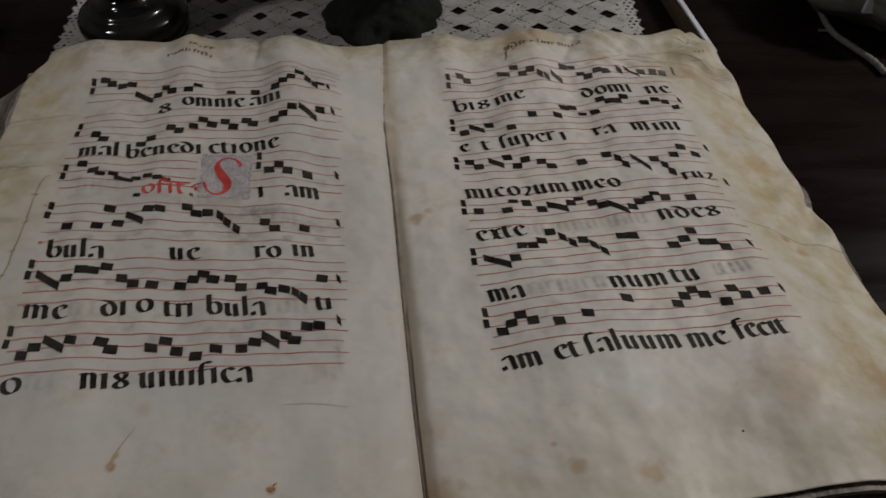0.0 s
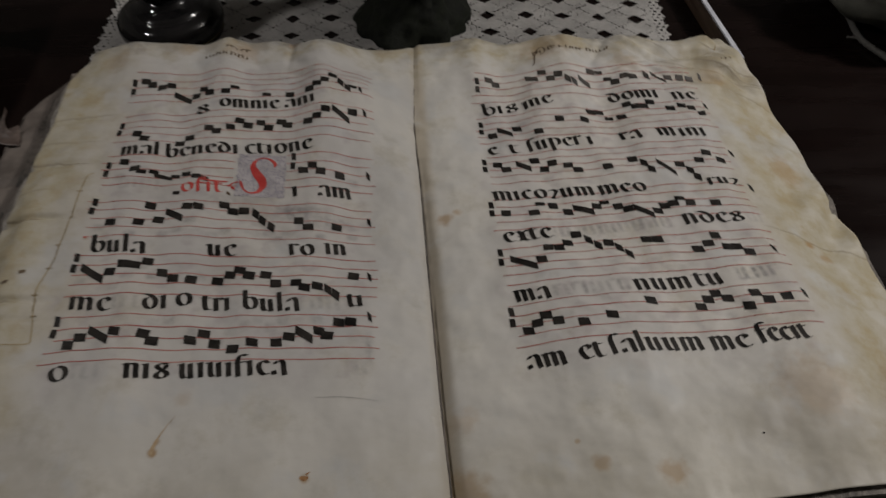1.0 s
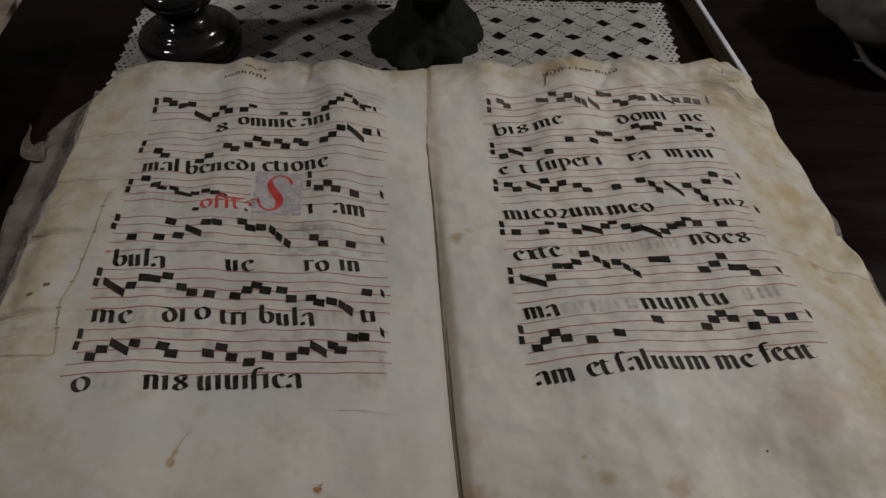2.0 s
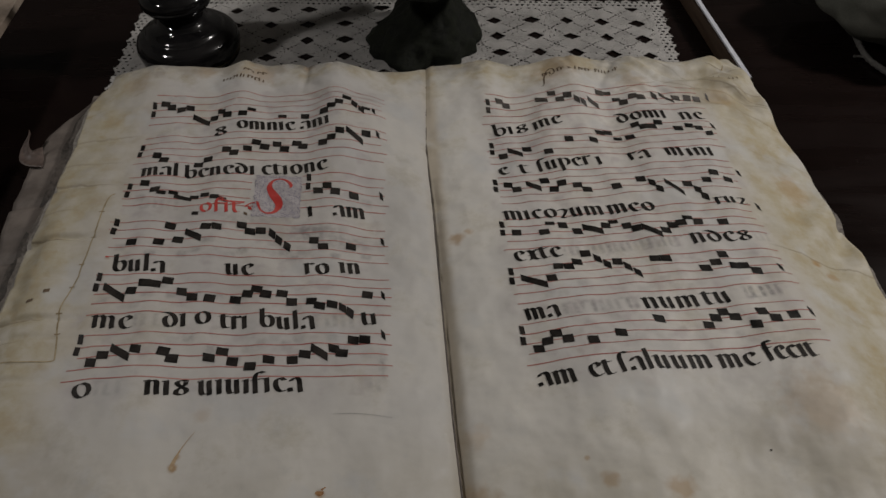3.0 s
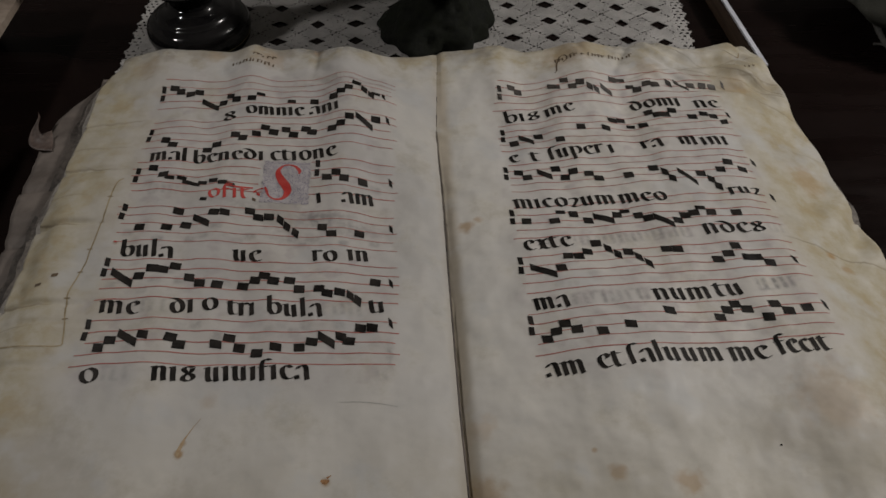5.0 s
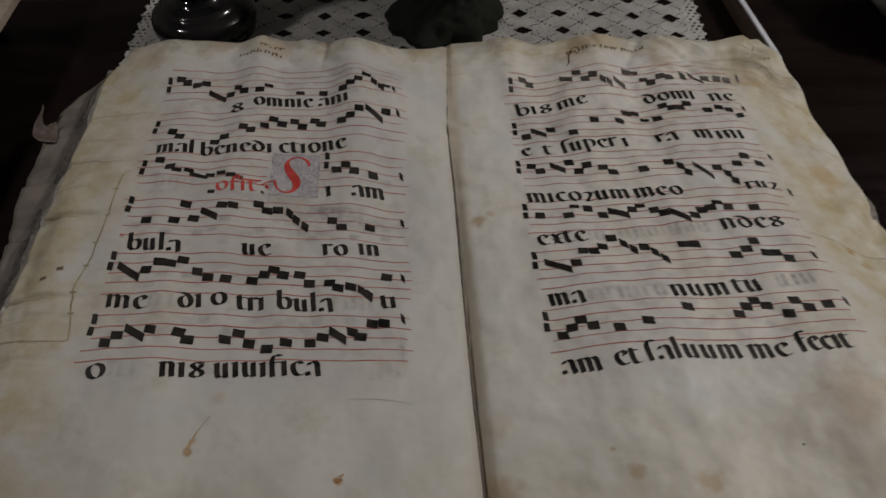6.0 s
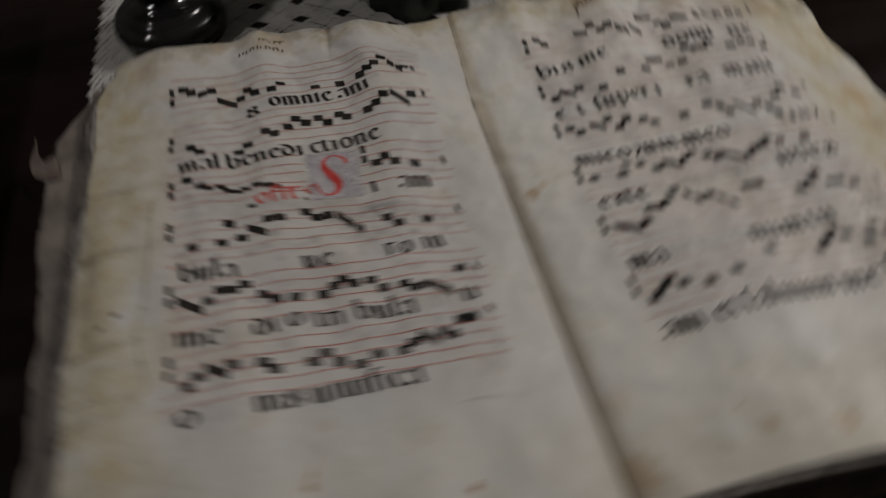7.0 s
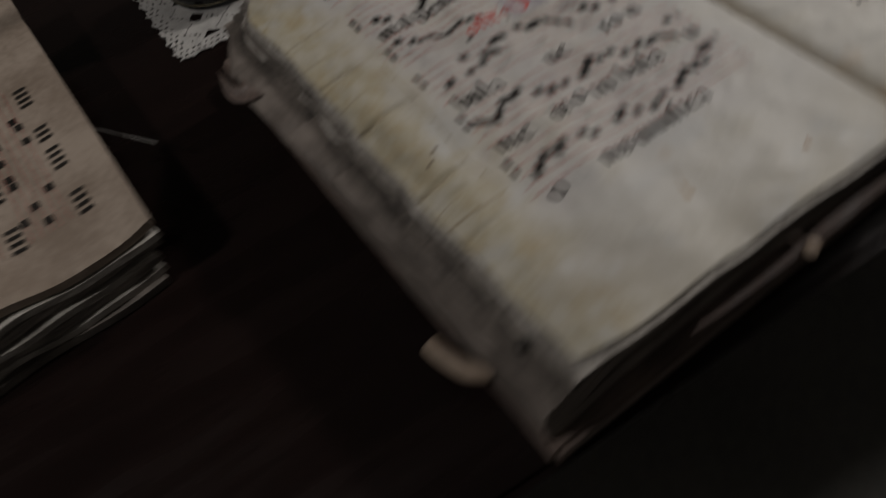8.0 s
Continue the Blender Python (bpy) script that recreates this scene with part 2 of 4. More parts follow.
M_BRONZE = two_tone("dark_bronze", (0.005, 0.0058, 0.0040), (0.012, 0.0138, 0.009), 30, 0.85, 0.0, bump=0.6, distance=0.003, fine=110)
M_BRONZE.node_tree.nodes["Principled BSDF"].inputs["Specular IOR Level"].default_value = 0.2
M_PANEL = two_tone("brown_panel", (0.05, 0.03, 0.02), (0.11, 0.075, 0.05), 8, 0.5, bump=0.2, stretch=(1, 0.2, 4))
M_WHITE = two_tone("white_edge", (0.52, 0.53, 0.58), (0.66, 0.67, 0.72), 40, 0.5, bump=0.1)
M_CANVAS = two_tone("grey_green_canvas", (0.11, 0.115, 0.095), (0.19, 0.19, 0.165), 20, 0.9, bump=0.7, distance=0.002, fine=600)
M_CORD = two_tone("pale_cord", (0.11, 0.107, 0.10), (0.20, 0.193, 0.18), 150, 0.85, bump=0.8, distance=0.001)
M_OLDPAGE = two_tone("old_brown_parchment", (0.215, 0.168, 0.13), (0.335, 0.275, 0.222), 9, 0.6, bump=0.5, distance=0.003, fine=90)
M_WALL = two_tone("plaster", (0.32, 0.31, 0.295), (0.40, 0.39, 0.37), 2, 0.9, bump=0.3, distance=0.002, fine=60)
M_FLOOR = two_tone("dark_floor", (0.075, 0.072, 0.066), (0.125, 0.118, 0.106), 2, 0.6, bump=0.2, fine=40)


# ---- mesh helpers ----
def finish(name, me, mat, parent=None, label=""):
    me.materials.append(mat)
    ob = new(name, me)
    if parent is not None:
        ob.parent = parent
    return tagged(ob, label)


def part(name, bm, mat, parent=None, label="", smooth=False):
    me = bpy.data.meshes.new(name)
    bmesh.ops.recalc_face_normals(bm, faces=bm.faces[:])
    bm.to_mesh(me)
    bm.free()
    if smooth:
        me.shade_smooth()
    return finish(name, me, mat, parent, label)


def raw(name, verts, faces, mat, parent=None, label="", smooth=False):
    me = bpy.data.meshes.new(name)
    me.from_pydata([tuple(map(float, p)) for p in verts], [], faces)
    if smooth:
        me.shade_smooth()
    return finish(name, me, mat, parent, label)


def thing(name, m, label, category, group="", kind=""):
    ob = new(name)
    ob.matrix_world = m
    return tagged(ob, label, category, group, kind)


def block(x0, x1, y0, y1, z0, z1, bevel=0.003, cuts=0):
    bm = bmesh.new()
    bmesh.ops.create_cube(bm, size=1)
    for p in bm.verts:
        p.co = Vector((x0 if p.co.x < 0 else x1, y0 if p.co.y < 0 else y1, z0 if p.co.z < 0 else z1))
    if cuts:
        bmesh.ops.subdivide_edges(bm, edges=bm.edges[:], cuts=cuts, use_grid_fill=True)
    if bevel:
        sharp = [e for e in bm.edges if len(e.link_faces) == 2 and e.calc_face_angle(0) > 0.5]
        bmesh.ops.bevel(bm, geom=sharp, offset=bevel, segments=2, affect="EDGES")
    return bm


def lathe(profile, steps=64):
    """A turned body from (radius, height) pairs."""
    bm = bmesh.new()
    rings = []
    for r, z in profile:
        rings.append([bm.verts.new((r * math.cos(a), r * math.sin(a), z)) for a in (2 * math.pi * k / steps for k in range(steps))])
    for a, b in zip(rings, rings[1:]):
        for k in range(steps):
            bm.faces.new((a[k], a[(k + 1) % steps], b[(k + 1) % steps], b[k]))
    bm.faces.new(rings[0][::-1])
    bm.faces.new(rings[-1])
    return bm


def smooth_line(points, step):
    """Points along a Catmull-Rom curve through the given ones, about step apart."""
    pts = [Vector(p) for p in points]
    out = []
    for i in range(len(pts) - 1):
        a, b, c, d = pts[max(i - 1, 0)], pts[i], pts[i + 1], pts[min(i + 2, len(pts) - 1)]
        n = max(1, math.ceil((c - b).length / step))
        for k in range(n):
            t = k / n
            out.append(0.5 * (2 * b + (c - a) * t + (2 * a - 5 * b + 4 * c - d) * t * t + (3 * b - a - 3 * c + d) * t ** 3))
    return out + [pts[-1]]


def tube(points, radius, step=0.01, sides=10, wobble=0.0):
    line = smooth_line(points, step)
    bm = bmesh.new()
    rings = []
    for i, p in enumerate(line):
        way = (line[min(i + 1, len(line) - 1)] - line[max(i - 1, 0)]).normalized()
        side = way.cross(Vector((0, 0, 1)))
        side = side.normalized() if side.length > 0.01 else Vector((1, 0, 0))
        up = side.cross(way)
        r = radius * (1 + wobble * math.sin(i * 2.1))
        rings.append([bm.verts.new(p + r * (side * math.cos(a) + up * math.sin(a))) for a in (2 * math.pi * k / sides for k in range(sides))])
    for a, b in zip(rings, rings[1:]):
        for k in range(sides):
            bm.faces.new((a[k], a[(k + 1) % sides], b[(k + 1) % sides], b[k]))
    bm.faces.new(rings[0][::-1])
    bm.faces.new(rings[-1])
    return bm


# ---- the room, closed round the table ----
def setting(name, bm, mat, label):
    ob = part(name, bm, mat)
    return tagged(ob, label, name.split("_")[0], kind="structure")


setting("floor", block(-3.2, 3.2, -2.6, 4.2, -0.1, 0, 0), M_FLOOR, "dark floor in shade under the table")
setting("ceiling", block(-3.2, 3.2, -2.6, 4.2, 3.2, 3.3, 0), M_WALL, "plain plaster ceiling over the dim room")
setting("wall_north", block(-3.2, 3.2, 4.2, 4.35, -0.1, 3.3, 0), M_WALL, "plain grey plaster wall")
setting("wall_south", block(-3.2, 3.2, -2.75, -2.6, -0.1, 3.3, 0), M_WALL, "plain grey plaster wall")
setting("wall_east", block(3.2, 3.35, -2.6, 4.2, -0.1, 3.3, 0), M_WALL, "plain grey plaster wall")
setting("wall_west", block(-3.35, -3.2, -2.6, 4.2, -0.1, 3.3, 0), M_WALL, "plain grey plaster wall")

# ---- the table ----
table = thing("table", pose(0.0, 0.172, 0, 0, 0, 1.5), "dark polished mahogany table with a moulded front edge", "table")
part("tabletop", block(-1.45, 1.35, 0.0, 1.45, TABLE - 0.035, TABLE, 0.009), M_TABLE, table)
part("apron", block(-1.38, 1.28, 0.05, 0.075, TABLE - 0.14, TABLE - 0.036, 0.003), M_TABLE, table)
for lx, ly in ((-1.36, 0.09), (1.26, 0.09), (-1.36, 1.36), (1.26, 1.36)):
    part("leg", block(lx - 0.04, lx + 0.04, ly - 0.04, ly + 0.04, 0, TABLE - 0.036, 0.008), M_TABLE, table)

# ---- the choirbook: shape of its cockled pages (heights in mm over the table) ----
COLS_L = np.array([-0.47, -0.43, -0.375, -0.34, -0.30, -0.26, -0.215, -0.17, -0.125, -0.08, -0.035, 0.0])
COLS_R = np.array([0.0, 0.035, 0.08, 0.125, 0.165, 0.205, 0.25, 0.295, 0.34, 0.385, 0.44, 0.505])
ROWS_V = np.array([0.0, 0.2, 0.4, 0.58, 0.66])
NET_L = np.array([[132, 143, 140, 139, 135, 120, 121, 120, 112, 110, 101, 88],
                  [137, 146, 137, 139, 138, 129, 124, 121, 116, 111, 99, 88],
                  [138, 150, 145, 143, 137, 137, 128, 121, 119, 104, 99, 88],
                  [138, 140, 139, 142, 137, 143, 140, 137, 147, 136, 112, 93],
                  [134, 146, 156, 150, 143, 151, 136, 137, 145, 121, 107, 98]]) / 1000
NET_R = np.array([[88, 95, 100, 106, 110, 110, 105, 105, 109, 106, 82, 55],
                  [88, 95, 99, 108, 112, 111, 105, 105, 110, 108, 82, 55],
                  [88, 95, 96, 96, 96, 98, 103, 104, 103, 96, 76, 55],
                  [93, 96, 92, 94, 102, 102, 94, 101, 102, 99, 84, 62],
                  [98, 101, 109, 99, 105, 117, 106, 109, 101, 94, 92, 78]]) / 1000


def weights(x, knots):
    x = np.clip(np.asarray(x, float), knots[0], knots[-1])
    i = np.clip(np.searchsorted(knots, x) - 1, 0, len(knots) - 2)
    t = (x - knots[i]) / (knots[i + 1] - knots[i])
    w = np.zeros((len(x), len(knots)))
    terms = (-.5 * t**3 + t * t - .5 * t, 1.5 * t**3 - 2.5 * t * t + 1, -1.5 * t**3 + 2 * t * t + .5 * t, .5 * t**3 - .5 * t * t)
    for k, c in enumerate(terms):
        np.add.at(w, (np.arange(len(x)), np.clip(i - 1 + k, 0, len(knots) - 1)), c)
    return w


def gutter(v):
    """Sideways wander of the line where the two pages meet."""
    return np.interp(v, (0.06, 0.14, 0.31, 0.45, 0.50, 0.563, 0.63, 0.72), (0, -0.0025, -0.0045, -0.0055, -0.0072, -0.0082, -0.0043, 0))


def surface(u, v):
    """Height of the open pages over the table at places (u, v) of the book."""
    u, v = np.asarray(u, float), np.asarray(v, float)
    wv = weights(v, ROWS_V)
    left = np.einsum("ni,ij,nj->n", wv, NET_L, weights(np.minimum(u, 0), COLS_L))
    right = np.einsum("ni,ij,nj->n", wv, NET_R, weights(np.maximum(u, 0), COLS_R))
    z = np.where(u < 0, left, right)
    z = z + 0.0004 * np.sin(71 * u + 3 * np.sin(19 * v)) * np.sin(53 * v + 2 * np.sin(31 * u))
    calm = 0.25 + 0.75 * np.clip((v - 0.12) / 0.1, 0, 1)
    z = z + calm * 0.0006 * np.sin(148 * u + 2.4 * np.sin(57 * v)) * np.sin(37 * v + 1 + np.sin(83 * u))
    z = z + calm * 0.0003 * np.sin(205 * v + 3 * np.sin(41 * u) + 60 * u) * np.clip(0.4 + 1.4 * np.sin(23 * u + 17 * v), 0, 1)
    for cu, cv, slope, deep, wide in ((-0.172, 0.69, 0.05, 0.0035, 0.005), (-0.245, 0.70, -0.2, 0.002, 0.006), (0.27, 0.70, 0.5, 0.0028, 0.006), (0.21, 0.71, -0.3, 0.002, 0.006)):
        z = z - deep * np.exp(-((u - cu - slope * (v - cv)) / wide) ** 2 - ((v - cv) / 0.045) ** 2)
    margin = np.clip((-u - 0.375) / 0.04, 0, 1)
    for at, deep, wide in ((0.463, 0.0050, 0.005), (0.372, 0.0060, 0.0045), (0.259, 0.004, 0.004), (0.315, 0.002, 0.006), (0.235, 0.0028, 0.005), (0.185, 0.003, 0.005), (0.50, 0.0022, 0.008), (0.55, 0.0025, 0.006), (0.12, 0.002, 0.008)):
        z = z - margin * deep * np.exp(-((v - at - 0.03 * (u + 0.43)) / wide) ** 2)
    corner = np.clip((u - 0.27) / 0.1, 0, 1) * np.clip((0.49 - u) / 0.05, 0.15, 1) * np.clip((v - 0.58) / 0.06, 0, 1)
    z = z + corner * (0.0034 * np.sin(105 * (v + 0.35 * u) + 2.4 * np.sin(24 * u)) + 0.0024 * np.sin(190 * (v + 0.5 * u) + 3 * np.sin(40 * u)))
    fold = np.clip((u - 0.40) / 0.06, 0, 1) * np.clip((v - 0.2) / 0.1, 0, 1)
    z = z + fold * 0.0024 * np.sin(62 * (v - 0.6 * u) + 2 * np.sin(31 * u)) * (1 + np.sin(21 * v))
    written = np.clip((v - 0.16) / 0.08, 0, 1) * np.clip((np.abs(u) - 0.03) / 0.05, 0, 1)
    z = z + written * 0.0008 * np.sin(101 * u + 5 * v + 1.6 * np.sin(11 * v + 9 * u)) * (1 + 0.5 * np.sin(13 * v + 7 * u))
    open_wide = np.clip((0.62 - v) / 0.4, 0, 1)
    d = u - gutter(v)
    z = z - np.where(d < 0, (0.003 + 0.002 * open_wide) * np.exp(-(d / 0.005) ** 2), (0.003 + 0.0065 * open_wide) * np.exp(-(d / (0.004 + 0.006 * open_wide)) ** 2))
    hem = np.clip((v - 0.66) / 0.06, 0, 1)
    z = z + hem * 0.002 * np.sin(58 * u + 1.0)
    return z


def edges_of(side):
    """Outer, foot and head edges of a page, slightly uneven."""
    if side < 0:
        outer = lambda v: -0.463 + 0.0025 * np.sin(13 * v + 1) + 0.0012 * np.sin(47 * v) + 0.022 * np.clip((v - 0.655) / 0.045, 0, 1) ** 2
        foot = lambda u: 0.019 + 0.0018 * np.sin(21 * u) + 0.012 * np.clip((-u - 0.40) / 0.06, 0, 1) ** 2
        head = lambda u: 0.698 + 0.014 * np.clip((u + 0.32) / 0.1, 0, 1) + 0.026 * np.clip((u + 0.09) / 0.09, 0, 1) ** 1.5 - 0.016 * np.exp(-((u + 0.125) / 0.045) ** 2) + 0.002 * np.sin(33 * u) + 0.0012 * np.sin(91 * u)
    else:
        outer = lambda v: 0.508 + 0.006 * np.clip((0.5 - v) / 0.1, 0, 1) - 0.13 * np.clip(v - 0.5, 0, 0.3) + 0.003 * np.sin(11 * v) + 0.0018 * np.sin(39 * v + 1) - 0.010 * np.clip((v - 0.62) / 0.1, 0, 1) ** 2
        foot = lambda u: 0.019 + 0.0018 * np.sin(21 * u)
        head = lambda u: 0.738 - 0.016 * np.clip((u - 0.06) / 0.2, 0, 1) + 0.014 * np.clip((u - 0.34) / 0.12, 0, 1) + 0.002 * np.sin(27 * u) + 0.0014 * np.sin(83 * u)
    return outer, foot, head


def page_places(side, nu, nv, grow=0.0):
    outer, foot, head = edges_of(side)
    s, t = np.meshgrid(np.linspace(0, 1, nu), np.linspace(0, 1, nv))
    s, t = s.ravel(), t.ravel()
    v = 0.02 + t * 0.70
    u = gutter(v) + s * (outer(v) + side * grow - gutter(v))
    v = (foot(u) - grow) * (1 - t) + (head(u) + grow) * t
    return u, v


def grid_faces(nu, nv, base=0):
    return [(base + j * nu + i, base + j * nu + i + 1, base + (j + 1) * nu + i + 1, base + (j + 1) * nu + i) for j in range(nv - 1) for i in range(nu - 1)]


def rim(nu, nv):
    return ([i for i in range(nu)] + [j * nu + nu - 1 for j in range(1, nv)] + [(nv - 1) * nu + i for i in range(nu - 2, -1, -1)] + [j * nu for j in range(nv - 2, 0, -1)])


def slab(u, v, top, low, nu, nv):
    """A closed sheet between two heights over the same grid."""
    n = nu * nv
    verts = np.concatenate([np.stack([u, v, top], 1), np.stack([u, v, low], 1)])
    faces = grid_faces(nu, nv) + [f[::-1] for f in grid_faces(nu, nv, n)]
    r = rim(nu, nv)
    faces += [(a + n, b + n, b, a) for a, b in zip(r, r[1:] + r[:1])]
    return verts, faces


book = thing("choirbook", BOOK_AT, "large open parchment choirbook with black notes on red staves", "book")


def show_through(side, u, v):
    """Faint marks of the writing on the other side of the skin, soft at their edges, and rubbed dirt."""
    rnd, out = random.Random(40 + side), np.zeros(len(u))

    def soft(cu, cv, w, h, strength, blur=0.0022, lean=0.0):
        du, dv = np.abs(u - cu - lean * (v - cv)) - w / 2, np.abs(v - cv) - h / 2
        mark = np.clip(0.5 - du / blur, 0, 1) * np.clip(0.5 - dv / blur, 0, 1)
        np.maximum(out, strength * mark, out=out)

    start, top, pitch = (-0.371, 0.580, 0.079) if side < 0 else (0.079, 0.598, 0.0812)
    for row in range(6):
        low, x, step = top - pitch * row, rnd.uniform(0.008, 0.02), 2.0
        strong = ((0.20, 0.24, 0.34, 0.52, 0.46, 0.46) if side < 0 else (0.16, 0.16, 0.15, 0.22, 0.22, 0.2))[row]
        while x < 0.295:
            step = min(3.6, max(0.2, step + rnd.choice((-1, -0.6, 0.5, 1))))
            soft(start + x, low + 0.013 * step, 0.0115, 0.0095, strong * rnd.uniform(0.3, 1.0), 0.0045, 0.1)
            x += rnd.choice((0.012, 0.012, 0.014, 0.024, 0.034))
    words = ((4, 50, 72, -19, .42), (4, 232, 272, -19, .42), (5, 30, 62, -19, .34), (2, 22, 66, -6, .30), (5, 288, 298, -19, .3)) if side < 0 else ((3, 64, 208, -17, .55), (4, 48, 126, -25, .55), (4, 246, 290, -20, .85), (3, 290, 316, -14, .25))
    for row, a, b, base, strong in words:
        x = a
        while x < b:
            low = top - pitch * row + base / 1000
            soft(start + x / 1000, low + 0.0085, 0.0048, 0.0165, strong * rnd.uniform(0.55, 1), 0.003, -0.08)
            if rnd.random() < 0.6:
                soft(start + x / 1000 + 0.004, low + rnd.choice((0.0008, 0.016)), 0.008, 0.002, strong * 0.8, 0.003)
            x += rnd.choice((7.5, 8, 8.5, 12))
    rubs = ((-0.193, 0.441, 0.050, 0.045, 0.55), (-0.150, 0.383, 0.055, 0.022, 0.68), (-0.115, 0.37, 0.05, 0.02, 0.50), (-0.17, 0.352, 0.05, 0.016, 0.4), (-0.07, 0.20, 0.006, 0.03, 0.5), (-0.235, 0.40, 0.05, 0.02, 0.35)) if side < 0 else ((0.12, 0.52, 0.06, 0.05, 0.14), (0.30, 0.40, 0.05, 0.03, 0.12))
    for cu, cv, w, h, strong in rubs:
        mark = strong * np.exp(-((u - cu) / w * 1.6) ** 2 - ((v - cv) / h * 1.6) ** 2)
        np.maximum(out, mark, out=out)
    outer, foot, head = edges_of(side)
    grime = (0.55 + 0.35 * np.sin(37 * u + 2) * np.sin(61 * u)) * np.exp(-(head(u) - v) / (0.010 + 0.006 * np.sin(29 * u)))
    return np.maximum(out, np.clip(grime, 0, 0.75))


def build_page(side, name, mat, label):
    nu, nv = 250, 380
    u, v = page_places(side, nu, nv)
    z = surface(u, v)
    verts, faces = slab(u, v, z, z - 0.0008, nu, nv)
    ob = raw(name, verts, faces, mat, book, label, smooth=True)
    layer = ob.data.uv_layers.new(name="page")
    idx = np.empty(len(ob.data.loops), np.int32)
    ob.data.loops.foreach_get("vertex_index", idx)
    layer.data.foreach_set("uv", verts[idx][:, :2].astype(np.float32).ravel())
    stain = show_through(side, u, v)
    ob.data.attributes.new("show_through", "FLOAT", "POINT").data.foreach_set("value", np.concatenate([stain, stain]).astype(np.float32))
    return ob


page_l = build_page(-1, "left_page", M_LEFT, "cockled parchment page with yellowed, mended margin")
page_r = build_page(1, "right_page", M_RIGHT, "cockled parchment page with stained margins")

# leaves below the open pages, in wavy gatherings over the boards
BOARD = 0.034


def gatherings(side, levels, overhang, mats):
    """Gatherings of leaves between height shares, each with its own ragged overhang."""
    rnd = random.Random(3 + side)
    nu, nv, last = 30, 90, len(mats) - 1
    outer, foot, head = edges_of(side)
    for k, (lo, hi) in enumerate(zip(levels, levels[1:])):
        s, t = np.meshgrid(np.linspace(0, 1, nu), np.linspace(0, 1, nv))
        s, t = s.ravel(), t.ravel()
        v = 0.02 + t * 0.70
        ragged = 0.0018 * np.sin(v * rnd.uniform(25, 60) + k) + 0.0010 * np.sin(v * rnd.uniform(90, 160))
        u = s * (outer(v) + side * (overhang[k] + ragged))
        inset = -0.006 if k == last else rnd.uniform(0.004, 0.011)
        v = (foot(np.maximum(u, -0.40)) + inset * np.clip((u + 0.47) / 0.06, 0, 1)) * (1 - t) + (head(u) + rnd.uniform(-0.004, 0.003)) * t
        full = surface(np.clip(u, -0.462, 0.5), np.clip(v, 0.02, 0.72)) - 0.0055
        wave = 0.0020 * np.sin(v * rnd.uniform(22, 46) + k) * np.clip((np.abs(u) - 0.2) / 0.25, 0, 1)
        top = BOARD + (full - BOARD) * hi + wave * (k < last)
        low = BOARD + (full - BOARD) * (lo + 0.02 + 0.012 * rnd.random())
        raw("leaf_gathering", *slab(u, v, top, np.minimum(low, top - 0.0008), nu, nv), mats[k], book)


gatherings(-1, (0, 0.30, 0.55, 0.76, 0.86, 0.94, 1), (0.046, 0.048, 0.045, 0.027, 0.014, 0.006), (M_BAND, M_BAND, M_BAND, M_DARK_LEAF, M_LEAF, M_PALE))
gatherings(1, (0, 0.3, 0.5, 0.7, 0.87, 1), (0.002, 0.004, 0.001, 0.004, 0.003), (M_DARK_LEAF, M_DARK_LEAF, M_DARK_LEAF, M_LEAF, M_LEAF))


def loose_leaf(v0, v1, reach, share, swell, turns):
    """A single leaf of the left half that has slipped out and ripples along its edge."""
    nu, nv = 10, 110
    s, t = np.meshgrid(np.linspace(0, 1, nu), np.linspace(0, 1, nv))
    s, t = s.ravel(), t.ravel()
    v = v0 + (v1 - v0) * t
    ends = np.clip(np.minimum(t, 1 - t) / 0.12, 0, 1) ** 0.7
    edge = -0.463 - reach * ends * (1 + 0.18 * np.sin(turns * v + 1) + 0.10 * np.sin(2.7 * turns * v))
    u = -0.43 + (edge + 0.43) * s
    full = surface(np.clip(u, -0.462, 0), v) - 0.0055
    z = BOARD + (full - BOARD) * share + s * ends * swell * np.sin(turns * v + share * 40) - 0.004 * s * s
    raw("loose_leaf", *slab(u, v, z, z - 0.0012, nu, nv), M_PALE, book, "pale rippled leaf edge")


for spec in ((0.30, 0.69, 0.017, 0.90, 0.0022, 34), (0.18, 0.62, 0.024, 0.83, 0.0022, 29), (0.36, 0.695, 0.031, 0.79, 0.0024, 41), (0.06, 0.45, 0.009, 0.955, 0.0012, 38)):
    loose_leaf(*spec)


def slipped_leaf():
    """The broad smooth leaf that stands far out of the left half towards its head."""
    nu, nv = 16, 120
    s, t = np.meshgrid(np.linspace(0, 1, nu), np.linspace(0, 1, nv))
    s, t = s.ravel(), t.ravel()
    v = 0.13 + 0.555 * t
    reach = np.interp(v, (0.13, 0.25, 0.36, 0.45, 0.56, 0.605, 0.64, 0.685), (0.026, 0.038, 0.052, 0.061, 0.065, 0.060, 0.040, 0.018)) + 0.0008 * np.sin(61 * v) + 0.0005 * np.sin(140 * v)
    u = -0.43 - (reach + 0.033) * s
    full = surface(np.clip(u, -0.462, 0), v) - 0.0055
    z = BOARD + (full - BOARD) * 0.86 - 0.006 * s * s + 0.0016 * s * np.sin(30 * v + 1)
    raw("slipped_leaf", *slab(u, v, z, z - 0.0014, nu, nv), M_BAND, book, "smooth grey-brown leaf standing out of the edge", True)


slipped_leaf()
part("left_board", block(-0.510, -0.02, 0.002, 0.742, 0.002, BOARD - 0.001, 0.006), M_LEATHER, book, "worn grey-brown leather cover board")
